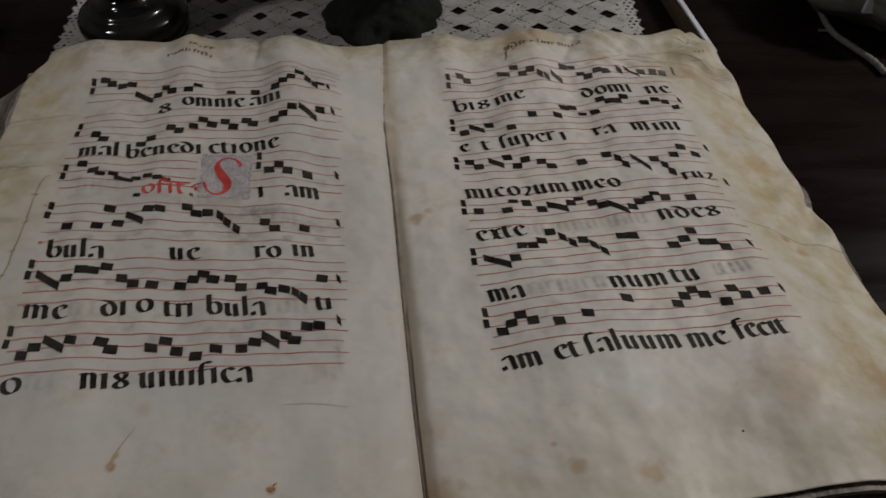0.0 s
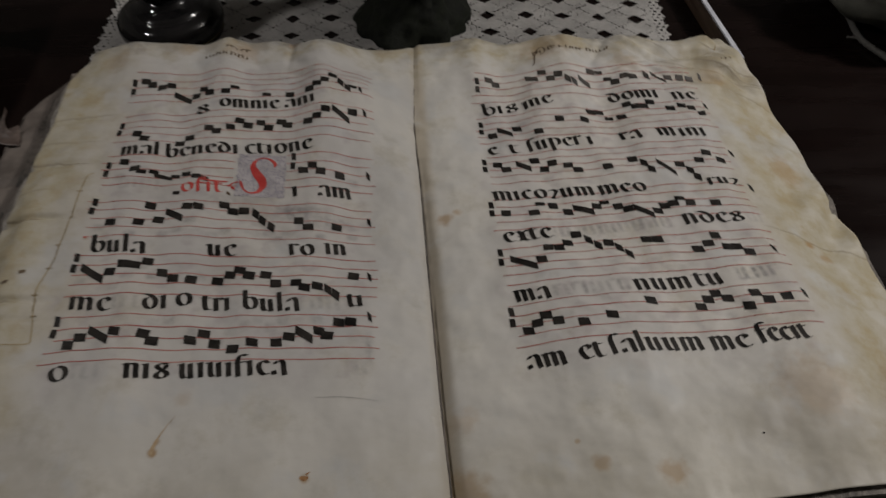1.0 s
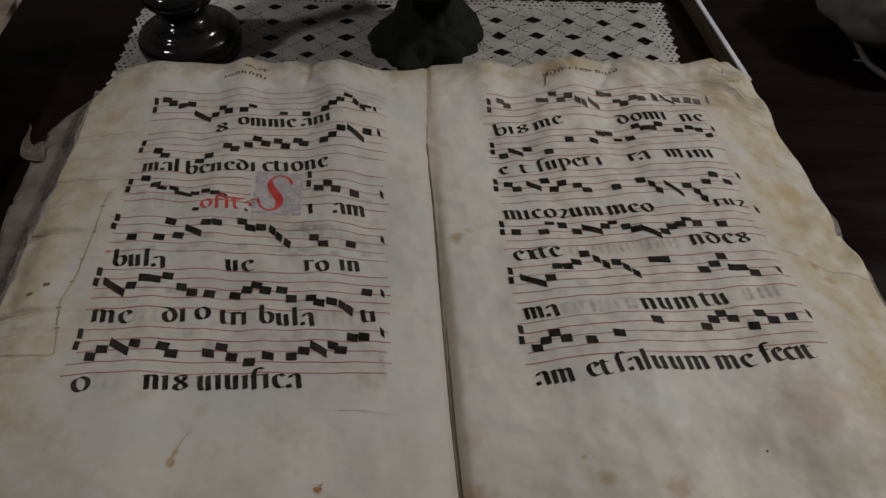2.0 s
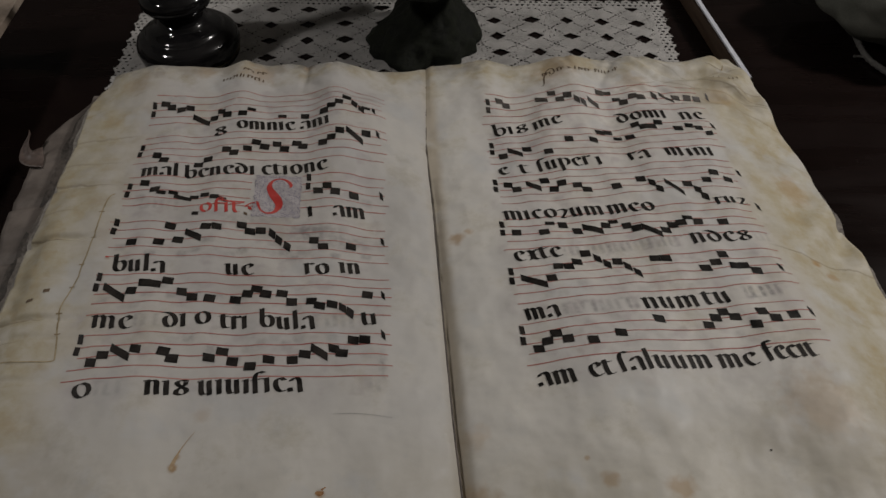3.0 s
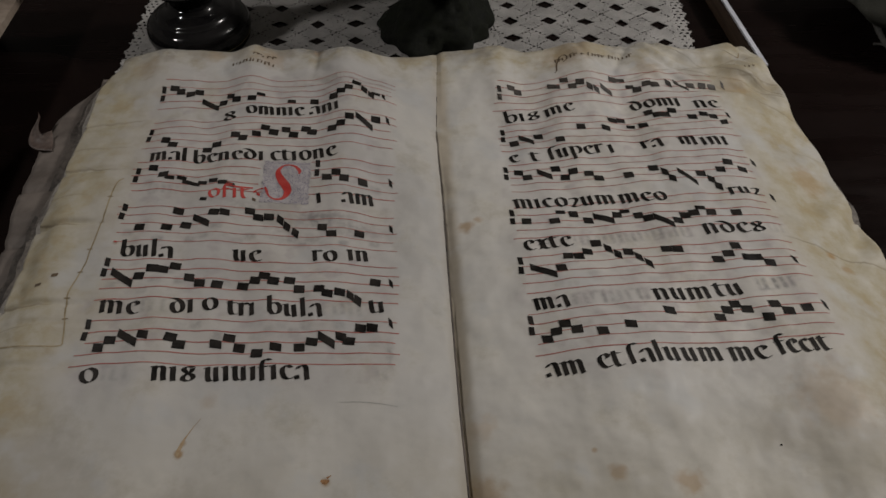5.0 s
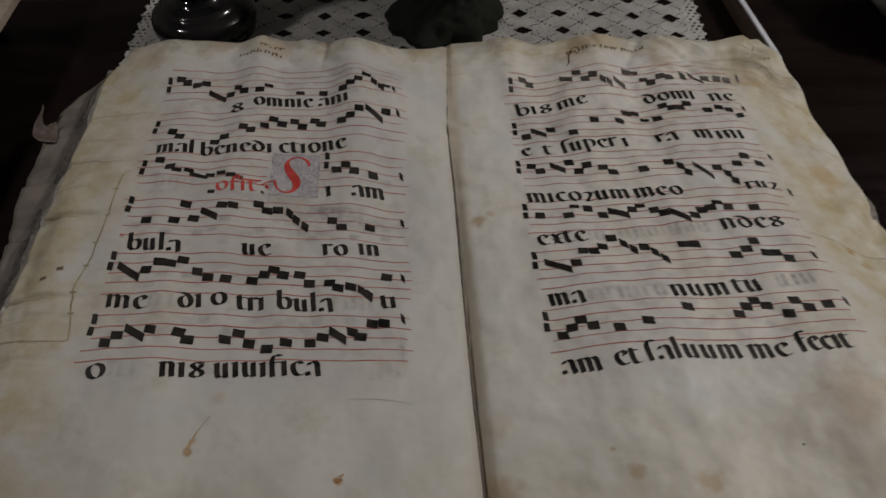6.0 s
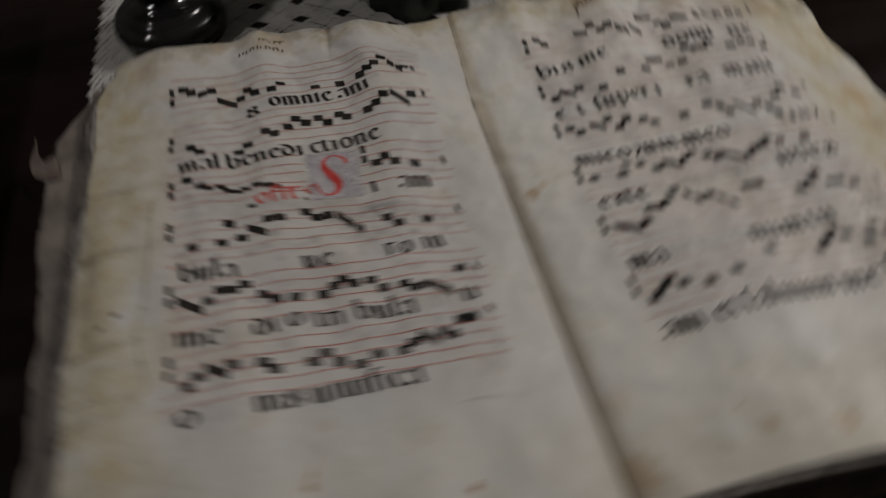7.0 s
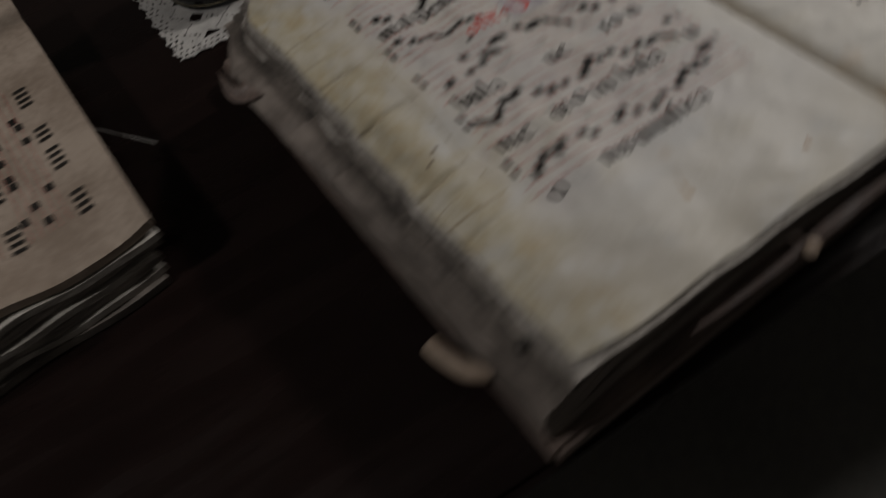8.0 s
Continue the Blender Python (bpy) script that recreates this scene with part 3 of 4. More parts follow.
part("right_board", block(0.02, 0.515, 0.002, 0.742, 0.002, BOARD - 0.001, 0.006), M_LEATHER, book, "worn grey-brown leather cover board")
part("spine", block(-0.019, 0.019, -0.002, 0.74, 0.002, 0.02, 0.006), M_LEATHER, book)
# thin dark tube added for the shade deep between the pages
part("gutter_shade", tube([(gutter(v) - 0.0005, v, float(surface([gutter(v) - 0.0005], [v])[0]) - 0.0012) for v in np.linspace(0.022, 0.722, 36)], 0.0012, 0.02), M_DARK_LEAF, book, "dark line laid in for the shade where the pages meet")


# ---- ink, laid on the pages ----
LIFT = 0.0005


def ink(name, strips, mat, parent, label="", lift=LIFT):
    """One mesh of flat ink from strips: each a list of point pairs (left, right) on the page."""
    pts, faces = [], []
    for strip in strips:
        base, across = len(pts), 4
        for a, b in strip:
            for k in range(across):
                s = k / (across - 1)
                pts.append((a[0] + (b[0] - a[0]) * s, a[1] + (b[1] - a[1]) * s))
        faces += grid_faces(across, len(strip), base)
    p = np.array(pts)
    z = surface(p[:, 0], p[:, 1]) + lift
    return raw(name, np.column_stack([p, z]), faces, mat, parent, label)


def pen(points, nib, step=0.002, curve=True):
    """A broad-nib stroke: the nib's edge keeps its slant."""
    line = smooth_line([(x, y, 0) for x, y in points], step) if curve else [Vector((x, y, 0)) for x, y in points]
    return [((p.x - nib[0] / 2, p.y - nib[1] / 2), (p.x + nib[0] / 2, p.y + nib[1] / 2)) for p in line]


def ribbon(points, widths, step=0.002):
    """A stroke of changing width."""
    line = smooth_line([(x, y, w) for (x, y), w in zip(points, widths)], step)
    out = []
    for i, p in enumerate(line):
        d = line[min(i + 1, len(line) - 1)] - line[max(i - 1, 0)]
        n = Vector((-d.y, d.x)).normalized() * p.z / 2
        out.append(((p.x - n.x, p.y - n.y), (p.x + n.x, p.y + n.y)))
    return out


STAVES = {}
for row in range(6):
    STAVES["L", row] = (-0.371, 0.632 - 0.079 * row - 0.052, page_l)
    STAVES["R", row] = (0.079, 0.650 - 0.0812 * row - 0.052, page_r)

rnd = random.Random(11)
for (side, row), (u0, low, page) in STAVES.items():
    for k in range(5):
        y = low + 0.013 * k + rnd.uniform(-0.0006, 0.0006)
        a, b = rnd.uniform(-0.007, 0.003), 0.306 + rnd.uniform(-0.002, 0.006)
        if (side, row) == ("L", 2) and k > 0:
            stretches = ((a, 0.146), (0.206, b))
        else:
            stretches = ((a, b),)
        for s0, s1 in stretches:
            n = int((s1 - s0) / 0.003)
            w = rnd.uniform(0.0009, 0.0013)
            lines = [((u0 + s0 + (s1 - s0) * i / n, y - w / 2 + 0.0003 * math.sin(i * 0.13 + k)), (u0 + s0 + (s1 - s0) * i / n, y + w / 2 + 0.0003 * math.sin(i * 0.13 + k))) for i in range(n + 1)]
            ink("staff_line", [lines], M_RULE, page, "", LIFT * 0.6)

# Notes of each staff: place in mm from its start, height in spaces over the lowest line.
# c clef, o oblique ligature, d lozenge, p slanted, t thin, | guide at the end; plain: square.
MELODY = {
    ("L", 0): "c2,2.1 16,2.8 25,2.3 p38,2.0 49,2.3 o55,1.0>78,0.0 83,0.7 p92,1.5 101,0.8 122,0.7 t133,1.3 t174,0.3 204,0.2 230,0.3 240,0.8 250,1.3 260,2.2 d270,1.3 d279,0.6 t285,0.9 |295,0.6",
    ("L", 1): "c0,2.0 23,1.0 33,0.3 76,-0.3 87,0.3 109,1.4 119,0.9 135,1.5 145,2.4 156,1.8 171,2.2 181,1.5 196,2.3 204,1.9 230,1.9 241,2.4 252,3.2 o260,3.4>281,2.1 285,3.3 |300,3.4",
    ("L", 2): "c2,2.1 19,3.0 p33,2.1 t41,1.7 t55,1.7 t62,1.2 t72,1.0 t80,1.2 t93,1.3 t105,0.9 t114,0.6 c214,3.2 226,2.0 237,2.5 247,1.8 269,1.6 |302,2.0",
    ("L", 3): "c1,3.4 24,1.5 53,1.6 61,3.6 73,1.9 o79,2.9>99,1.9 102,3.3 114,3.3 141,3.7 151,3.0 163,3.1 d176,2.8 d184,2.1 d194,1.4 224,2.1 235,1.3 266,1.6 |302,2.6",
    ("L", 4): "c1,3.2 o8,2.8>33,1.4 38,2.2 50,3.0 61,2.9 73,3.3 90,2.1 102,1.5 120,1.4 146,1.4 158,2.0 167,2.5 177,2.0 194,2.1 205,1.2 226,1.2 235,0.7 248,0.9 d259,0.6 d267,0.1 285,2.2 |302,2.2",
    ("L", 5): "c0,3.2 17,1.5 27,2.1 o33,2.8>54,1.7 58,2.5 85,2.3 94,1.7 129,1.8 141,2.4 152,1.5 170,1.0 188,1.5 211,1.5 223,2.0 o229,2.6>246,1.7 252,2.5 260,2.1 271,3.4 283,3.4 |302,3.9",
    ("R", 0): "c5,2.3 22,3.1 31,2.6 o73,3.0>90,2.5 p97,3.5 107,2.3 118,2.7 d130,1.9 d139,1.5 o146,2.2>161,1.3 166,3.4 t177,3.3 t188,2.2 197,1.7 211,2.3 222,2.0 d243,2.4 d255,2.6 o258,2.2>269,1.5 275,2.3 292,2.3 306,2.2 |323,2.6",
    ("R", 1): "c2,2.4 15,1.0 o22,1.8>41,0.9 48,1.8 75,0.7 106,2.4 p139,2.1 151,3.4 163,3.5 t174,2.5 190,2.4 202,4.2 212,3.6 223,3.5 233,4.1 257,2.9 273,3.2 285,2.8 p297,2.0 |307,3.2",
    ("R", 2): "c-2,2.7 14,2.8 24,2.0 o37,2.7>55,1.8 61,2.9 71,1.6 82,2.3 101,1.8 112,1.1 149,1.1 182,1.9 d194,1.1 d200,0.1 o209,1.1>228,-0.8 237,0.6 d247,-0.3 d252,-1.3 263,1.0 276,2.0 292,1.1 |312,2.3",
    ("R", 3): "c-3,2.8 13,2.2 46,2.0 t55,3.1 70,2.8 86,1.9 o93,2.4>116,1.5 121,2.3 t131,2.7 145,1.9 155,1.4 o161,1.5>182,0.2 188,0.8 198,1.4 209,1.6 t218,2.1 229,1.5 259,1.4 |316,3.8",
    ("R", 4): "c-2,3.1 o8,2.9>36,1.7 42,2.4 52,3.7 64,3.6 75,4.1 87,5.1 d99,4.3 d108,3.5 120,3.7 d130,3.0 d139,2.2 163,3.7 175,3.6 216,2.2 229,2.7 240,3.5 248,2.1 259,2.1 270,1.4 |299,1.7",
    ("R", 5): "c-1,2.9 13,1.4 23,2.0 33,2.6 44,1.9 69,1.4 99,1.9 144,3.2 195,2.4 205,3.1 215,3.6 225,3.0 243,2.0 254,3.2 265,2.4 285,2.6 |306,2.9",
}


def upright(u, v, w, h, slant=0.0, lean=0.0):
    """A note head: a rectangle w by h whose right side sinks by slant and whose top leans by lean."""
    n = 4
    return [((u - w / 2 + w * i / n - lean / 2, v - h / 2 + slant * (0.5 - i / n)), (u - w / 2 + w * i / n + lean / 2, v + h / 2 + slant * (0.5 - i / n))) for i in range(n + 1)]


for (side, row), text in MELODY.items():
    u0, low, page = STAVES[side, row]
    worn = M_FADED if (side, row) == ("R", 0) else M_INK
    for token in text.split():
        kind = token[0] if token[0] in "codpt|" else ""
        ends = [tuple(float(q) for q in e.split(",")) for e in token[len(kind):].split(">")]
        (x, s) = ends[0]
        u, v = u0 + x / 1000, low + 0.013 * s
        j = lambda a: rnd.uniform(-a, a)
        if kind == "c":
            ink("clef", [upright(u, v + 0.0072, 0.0054, 0.0112, 0.0012, -0.0006), upright(u - 0.0006, v - 0.0068, 0.0056, 0.0102, 0.001)], worn, page)
        elif kind == "o":
            u2, v2 = u0 + ends[1][0] / 1000, low + 0.013 * ends[1][1]
            n = 10
            ink("note", [[((u + (u2 - u) * i / n, v + (v2 - v) * i / n - 0.0049), (u + (u2 - u) * i / n, v + (v2 - v) * i / n + 0.0049)) for i in range(n + 1)]], worn, page)
        elif kind == "d":
            ink("note", [upright(u, v, 0.0076, 0.0112, 0.0062, j(0.001))], worn, page)
        elif kind == "p":
            ink("note", [upright(u, v, 0.0108, 0.0090, -0.003 if rnd.random() < 0.5 else 0.004)], worn, page)
        elif kind == "t":
            ink("note", [upright(u, v, 0.0110, 0.0062, 0.002 + j(0.001))], worn, page)
        elif kind == "|":
            ink("end_guide", [upright(u, v, 0.0040, 0.0098, 0.0042, -0.0008)], worn, page)
        else:
            ink("note", [upright(u, v, 0.0114 + j(0.0006), 0.0098 + j(0.0006), 0.0012 + j(0.0012), j(0.0012))], worn, page)

# Rounded book hand: strokes of each letter in units of its height, and its width.
HAND = {
    "i": ([[(.02, .86), (.12, .95), (.12, .5), (.12, .03)]], .44),
    "n": ([[(.02, .88), (.12, .95), (.12, .5), (.12, .03)], [(.14, .78), (.34, .95), (.52, .82), (.52, .4), (.54, .03)]], .84),
    "m": ([[(.02, .88), (.12, .95), (.12, .5), (.12, .03)], [(.14, .78), (.34, .95), (.50, .82), (.50, .4), (.50, .03)], [(.52, .78), (.72, .95), (.88, .82), (.88, .4), (.90, .03)]], 1.2),
    "u": ([[(.02, .88), (.12, .95), (.12, .3), (.22, .06), (.44, .16)], [(.50, .95), (.50, .5), (.52, .03)]], .84),
    "o": ([[(.36, .95), (.14, .78), (.10, .45), (.20, .14), (.38, .03)], [(.36, .95), (.58, .82), (.64, .5), (.56, .18), (.38, .03)]], .86),
    "c": ([[(.36, .95), (.14, .78), (.10, .45), (.20, .14), (.38, .03), (.56, .14)], [(.36, .95), (.54, .80)]], .70),
    "e": ([[(.36, .95), (.14, .78), (.10, .45), (.20, .14), (.38, .03), (.58, .16)], [(.36, .95), (.54, .84), (.50, .68), (.32, .60)]], .72),
    "a": ([[(.06, .30), (.07, .18), (.09, .06)], [(.14, .74), (.22, .90), (.38, .97), (.53, .84), (.54, .4), (.56, .02)]], .80),
    "b": ([[(.04, 1.42), (.12, 1.46), (.12, .9), (.12, .3), (.30, .05)], [(.18, .78), (.40, .95), (.60, .78), (.62, .45), (.50, .14), (.30, .03)]], .84),
    "d": ([[(.36, .90), (.14, .76), (.10, .45), (.20, .14), (.38, .03)], [(.0, 1.12), (.25, 1.10), (.52, .88), (.64, .5), (.56, .18), (.38, .03)]], .88),
    "s": ([[(.60, .90), (.36, .97), (.16, .80), (.30, .58), (.54, .42), (.60, .2), (.36, .03), (.10, .14)], [(.58, .86), (.52, .64), (.30, .48), (.14, .32), (.12, .14)]], .80),
    "S": ([[(.12, .0), (.12, .6), (.14, 1.1), (.30, 1.38), (.52, 1.30)]], .50),
    "f": ([[(.12, .0), (.12, .6), (.14, 1.1), (.30, 1.38), (.56, 1.30)], [(-.04, .88), (.46, .90)]], .56),
    "l": ([[(.04, 1.42), (.12, 1.46), (.12, .8), (.12, .03)]], .44),
    "r": ([[(.02, .88), (.12, .95), (.12, .5), (.12, .03)], [(.16, .80), (.34, .95), (.48, .84)]], .60),
    "t": ([[(.12, 1.06), (.12, .3), (.24, .05), (.44, .14)], [(-.06, .90), (.46, .92)]], .58),
    "p": ([[(.02, .88), (.12, .95), (.12, .3), (.12, -.45)], [(.16, .78), (.40, .95), (.60, .78), (.62, .45), (.50, .14), (.22, .06)]], .84),
    "x": ([[(.0, .86), (.14, .95), (.28, .78), (.30, .5), (.24, .18), (.06, .04)], [(.64, .86), (.52, .95), (.40, .78), (.36, .5), (.42, .16), (.62, .08)], [(.10, .50), (.56, .52)]], .76),
    "2": ([[(.04, .80), (.24, .95), (.46, .80), (.34, .45), (.08, .06)], [(.08, .08), (.30, .03), (.54, .14)]], .68),
}


def word(text, u0, u1, v0, v1, mat, page, name="letter", height=0.0172, lift=LIFT, nib=(0.0047, 0.0014)):
    """A word written from u0 to u1 on a base line from v0 to v1."""
    total = sum(HAND[c][1] for c in text) - 0.12
    scale = (u1 - u0) / total
    x = 0.0
    for c in text:
        strokes, wide = HAND[c]
        dv, strips = rnd.uniform(-0.0005, 0.0005), []
        for s in strokes:
            pts = []
            for a, b in s:
                w = (x + a) / total
                u = u0 + (u1 - u0) * w - 0.13 * (b - 0.5) * height
                pts.append((u, v0 + (v1 - v0) * w + b * height + dv))
            strips.append(pen(pts, nib))
        x += wide
        ink(name, strips, mat, page, "", lift)


# Words under each staff: letters, start and end in mm from the staff's start, base line in mm under its lowest line at both ends.
# S stands for the long s.
WORDS = {
    ("L", 0): "s 87 104 -29 -31;omnie 117 191 -21.7 -24;ani 199 238 -23.5 -23",
    ("L", 1): "mal 10 55 -26.5 -27;benedi 62 148 -29 -27.5;ctione 156 236 -27 -20.5",
    ("L", 2): "i 215 221 -14 -14.5;am 245 282 -15 -12",
    ("L", 3): "bula 11 67 -22.5 -25.5;ue 131 160 -27 -26;ro 216 243 -25 -25;in 255 277 -22.5 -20",
    ("L", 4): "me 7 47 -18 -21;di 78 101 -20 -18.5;o 109 125 -16.5 -16;tri 135 162 -20 -19;bula 175 231 -20 -22;ti 280 295 -16 -15",
    ("L", 5): "o 7 26 -19.5 -20.5;nis 76 114 -21 -17.5;uiuifica 124 223 -19 -18",
    ("R", 0): "bis 8 55 -28 -21;me 63 102 -24 -17.5;domi 182 249 -16 -19;ne 267 300 -26 -26",
    ("R", 1): "e 6 17 -24.5 -25;t 33 45 -27 -26.5;Super 57 127 -25 -21;i 135 141 -23.4 -23.5;ra 179 205 -16 -19;m 227 250 -17.5 -19;ini 255 289 -21.5 -22.5",
    ("R", 2): "mico2um 2 124 -30.5 -33;meo 130 185 -33.5 -37.5;ru2 261 303 -33.5 -29 12.5",
    ("R", 3): "exte 5 60 -19 -18;ndes 213 283 -15.5 -15",
    ("R", 4): "ma 6 42 -24 -25.5;num 133 194 -26 -25.5;tu 200 229 -23 -23.5",
    ("R", 5): "am 6 44 -27.5 -29;et 57 81 -26.5 -26;Saluum 88 183 -23.7 -22.3;me 191 229 -23 -23.5;fecit 239 288 -20 -21",
}
for (side, row), text in WORDS.items():
    u0, low, page = STAVES[side, row]
    for entry in text.split(";"):
        letters, a, b, va, vb, *tall = entry.split()
        word(letters, u0 + float(a) / 1000, u0 + float(b) / 1000, low + float(va) / 1000, low + float(vb) / 1000, M_INK, page, height=float(tall[0]) / 1000 if tall else 0.0172)

# red rubric and the painted initial with its pen work
u0, low, page = STAVES["L", 2]
word("ofit", u0 + 0.090, u0 + 0.136, low - 0.0135, low - 0.0125, M_RED, page, "rubric", 0.0165, nib=(0.0034, 0.0016))
ink("rubric_bar", [pen([(u0 + 0.110, low + 0.0065), (u0 + 0.124, low + 0.0055), (u0 + 0.140, low + 0.0065)], (0.001, 0.0022))], M_RED, page)
for dx, dy in ((0.147, -0.003), (0.143, -0.012)):
    ink("rubric_dot", [upright(u0 + dx, low + dy, 0.004, 0.004, 0.002)], M_RED if dy > -0.01 else M_BROWN_INK, page)
ink("note", [upright(u0 + 0.086, low - 0.0135, 0.008, 0.005, 0.001)], M_INK, page)
BOX = (-0.221, 0.4065, 0.055, 0.067)
gx, gy = np.meshgrid(np.linspace(BOX[0], BOX[0] + BOX[2], 24), np.linspace(BOX[1], BOX[1] + BOX[3], 28))
gx, gy = gx.ravel() + 0.0008 * np.sin(gy.ravel() * 700), gy.ravel() + 0.0008 * np.sin(gx.ravel() * 600)
raw("initial_ground", np.column_stack([gx, gy, surface(gx, gy) + LIFT * 0.8]), grid_faces(24, 28), M_WASH, page, "pale violet ground of the initial")
curls = []
for i in range(12):
    for k in range(14):
        cx, cy = BOX[0] + BOX[2] * (i + 0.5 + rnd.uniform(-.25, .25)) / 12, BOX[1] + BOX[3] * (k + 0.5 + rnd.uniform(-.25, .25)) / 14
        a0, r = rnd.uniform(0, 6.28), rnd.uniform(0.0012, 0.0021)
        curls.append(ribbon([(cx + r * math.cos(a0 + q), cy + r * math.sin(a0 + q)) for q in (0, 1.2, 2.4, 3.6, 4.6)], [0.0006] * 5, 0.0009))
ink("pen_flourish", curls, M_VIOLET, page, "fine violet pen scrolls", LIFT * 1.1)
S_LINE = [(.77, .74), (.79, .82), (.70, .92), (.55, .965), (.40, .94), (.30, .84), (.29, .71), (.38, .55), (.49, .41), (.54, .26), (.46, .08), (.28, .02), (.13, .10), (.05, .27), (.01, .34)]
S_WIDE = [.0010, .0046, .0038, .0020, .0024, .0044, .0078, .0112, .0118, .0092, .0044, .0024, .0022, .0034, .0014]
ink("initial_letter", [ribbon([(BOX[0] + BOX[2] * x, BOX[1] + BOX[3] * y) for x, y in ((0.06 + 0.90 * p, 0.05 + 0.90 * q) for p, q in S_LINE)], [0.9 * w for w in S_WIDE], 0.0015)], M_RED, page, "red painted initial S", LIFT * 1.6)
ink("initial_tail", [ribbon([(BOX[0] + BOX[2] * x, BOX[1] + BOX[3] * y) for x, y in ((.04, .32), (-.06, .30), (-.16, .22))], (.002, .0012, .0028))], M_RED, page, "", LIFT * 1.6)

# faded headings, too worn to read: plain strokes of their size
for page, u0, v0, n, gap, tall in ((page_l, -0.284, 0.664, 12, 0.0049, 0.0085), (page_l, -0.276, 0.681, 8, 0.0062, 0.006), (page_r, 0.172, 0.688, 22, 0.0052, 0.0085), (page_r, 0.425, 0.672, 7, 0.006, 0.005)):
    for i in range(n):
        if rnd.random() < 0.88:
            x, h = u0 + gap * i + rnd.uniform(-.0008, .0008), tall * rnd.uniform(0.55, 1.0)
            y = v0 + rnd.uniform(-.001, .001) + 0.03 * (x - u0) * (page is page_r)
            marks = [pen([(x, y), (x + rnd.uniform(-.0008, .0008), y + h)], (0.0019, 0.0008))]
            if rnd.random() < 0.4:
                marks.append(pen([(x, y + h), (x + gap * 0.8, y + h * rnd.uniform(0.6, 1.0))], (0.0007, 0.0013)))
            ink("faded_stroke", marks, M_BROWN_INK, page)
ink("faded_flourish", [ribbon([(0.166, 0.664), (0.170, 0.668), (0.172, 0.682), (0.178, 0.698), (0.186, 0.700), (0.188, 0.690), (0.180, 0.684)], (.0008, .0014, .002, .0016, .0012, .0016, .0008))], M_BROWN_INK, page_r)

# mended patch: seam with stitches, worm holes, tiny marks
seam = [(-0.383, 0.443), (-0.389, 0.428), (-0.390, 0.36), (-0.394, 0.31), (-0.400, 0.27), (-0.392, 0.22), (-0.394, 0.208), (-0.43, 0.206), (-0.461, 0.209)]
ink("patch_seam", [ribbon(seam, [0.0013] * len(seam), 0.004)], M_MEND, page_l, "stitched edge of the parchment patch", LIFT * 0.7)
for y in (0.41, 0.37, 0.33, 0.30, 0.265, 0.24):
    at_seam = float(np.interp(y, [q[1] for q in seam[5::-1]], [q[0] for q in seam[5::-1]]))
    ink("stitch", [ribbon([(at_seam - 0.0025 + rnd.uniform(-.001, .001), y), (at_seam + 0.0025, y + 0.001)], (0.0014, 0.001))], M_SEAM, page_l)
for hu, hv in ((-0.418, 0.293), (-0.432, 0.281)):
    ink("worm_hole", [upright(hu, hv, 0.006, 0.004, -0.0015)], M_BROWN_INK, page_l)
M_RUST = two_tone("rust_stain", (0.37, 0.25, 0.135), (0.45, 0.345, 0.22), 300, 0.6, bump=0.1)
ink("rust_drip", [ribbon([(-0.2600, 0.0915), (-0.2585, 0.0985), (-0.2550, 0.109), (-0.2500, 0.119), (-0.2440, 0.128)], (.0026, .0036, .0014, .0006, .0003))], M_RUST, page_l, "thin rust-coloured drip", LIFT * 0.5)
M_RUST_SPOT = two_tone("rust_spot", (0.22, 0.10, 0.035), (0.36, 0.20, 0.085), 300, 0.6, bump=0.1)
ink("rust_spot", [ribbon([(-0.1305, 0.0655), (-0.1270, 0.0640), (-0.1235, 0.0655)], (.0022, .0046, .0018)), ribbon([(-0.1255, 0.0675), (-0.1220, 0.0700)], (.0020, .0008))], M_RUST_SPOT, page_l, "", LIFT * 0.5)
ink("scratch", [ribbon([(-0.120, 0.143), (-0.095, 0.142), (-0.062, 0.1385)], (.0003, .0007, .0003))], M_SCRATCH, page_l, "", LIFT * 0.5)
ink("corner_tear", [ribbon([(0.424, 0.715), (0.436, 0.706), (0.446, 0.702), (0.452, 0.712)], (.0008, .0024, .0030, .0010))], M_SEAM, page_r, "dark torn notch in the corner", LIFT * 0.5)
ink("ink_speck", [upright(0.286, 0.078, 0.0018, 0.0016)], M_INK, page_r)
ink("red_speck", [upright(-0.369, 0.342, 0.003, 0.002)], M_RED, page_l)

# fittings of the cover and torn edges
part("strap_tab", tube([(-0.505, 0.105, 0.042), (-0.522, 0.120, 0.046), (-0.532, 0.150, 0.046), (-0.534, 0.168, 0.044)], 0.011, 0.005, 12), M_TAB, book, "pale stub of a leather strap", True)
bm = lathe([(0.001, 0), (0.0065, 0), (0.0065, 0.002), (0.003, 0.004)], 16)
bmesh.ops.transform(bm, matrix=pose(-0.4790, 0.0770, 0.1190, 0, -30, 0) @ Matrix.Diagonal((1.2, 1.2, 1.2, 1)), verts=bm.verts)
part("nail_head", bm, M_IRON, book, "dark iron nail head in the leaf edges")
part("bookmark_tie", tube([(-0.214, 0.012, 0.100), (-0.2145, -0.004, 0.106), (-0.2145, -0.014, 0.108)], 0.0011, 0.005, 8), M_LEATHER, book)
uu = np.linspace(-0.350, 0.02, 60)
taper = np.clip((uu + 0.350) / 0.10, 0.08, 1)
inner, outer_v = -0.004 + 0.0012 * np.sin(30 * uu), -0.005 - 0.0085 * taper + 0.0012 * np.sin(44 * uu)
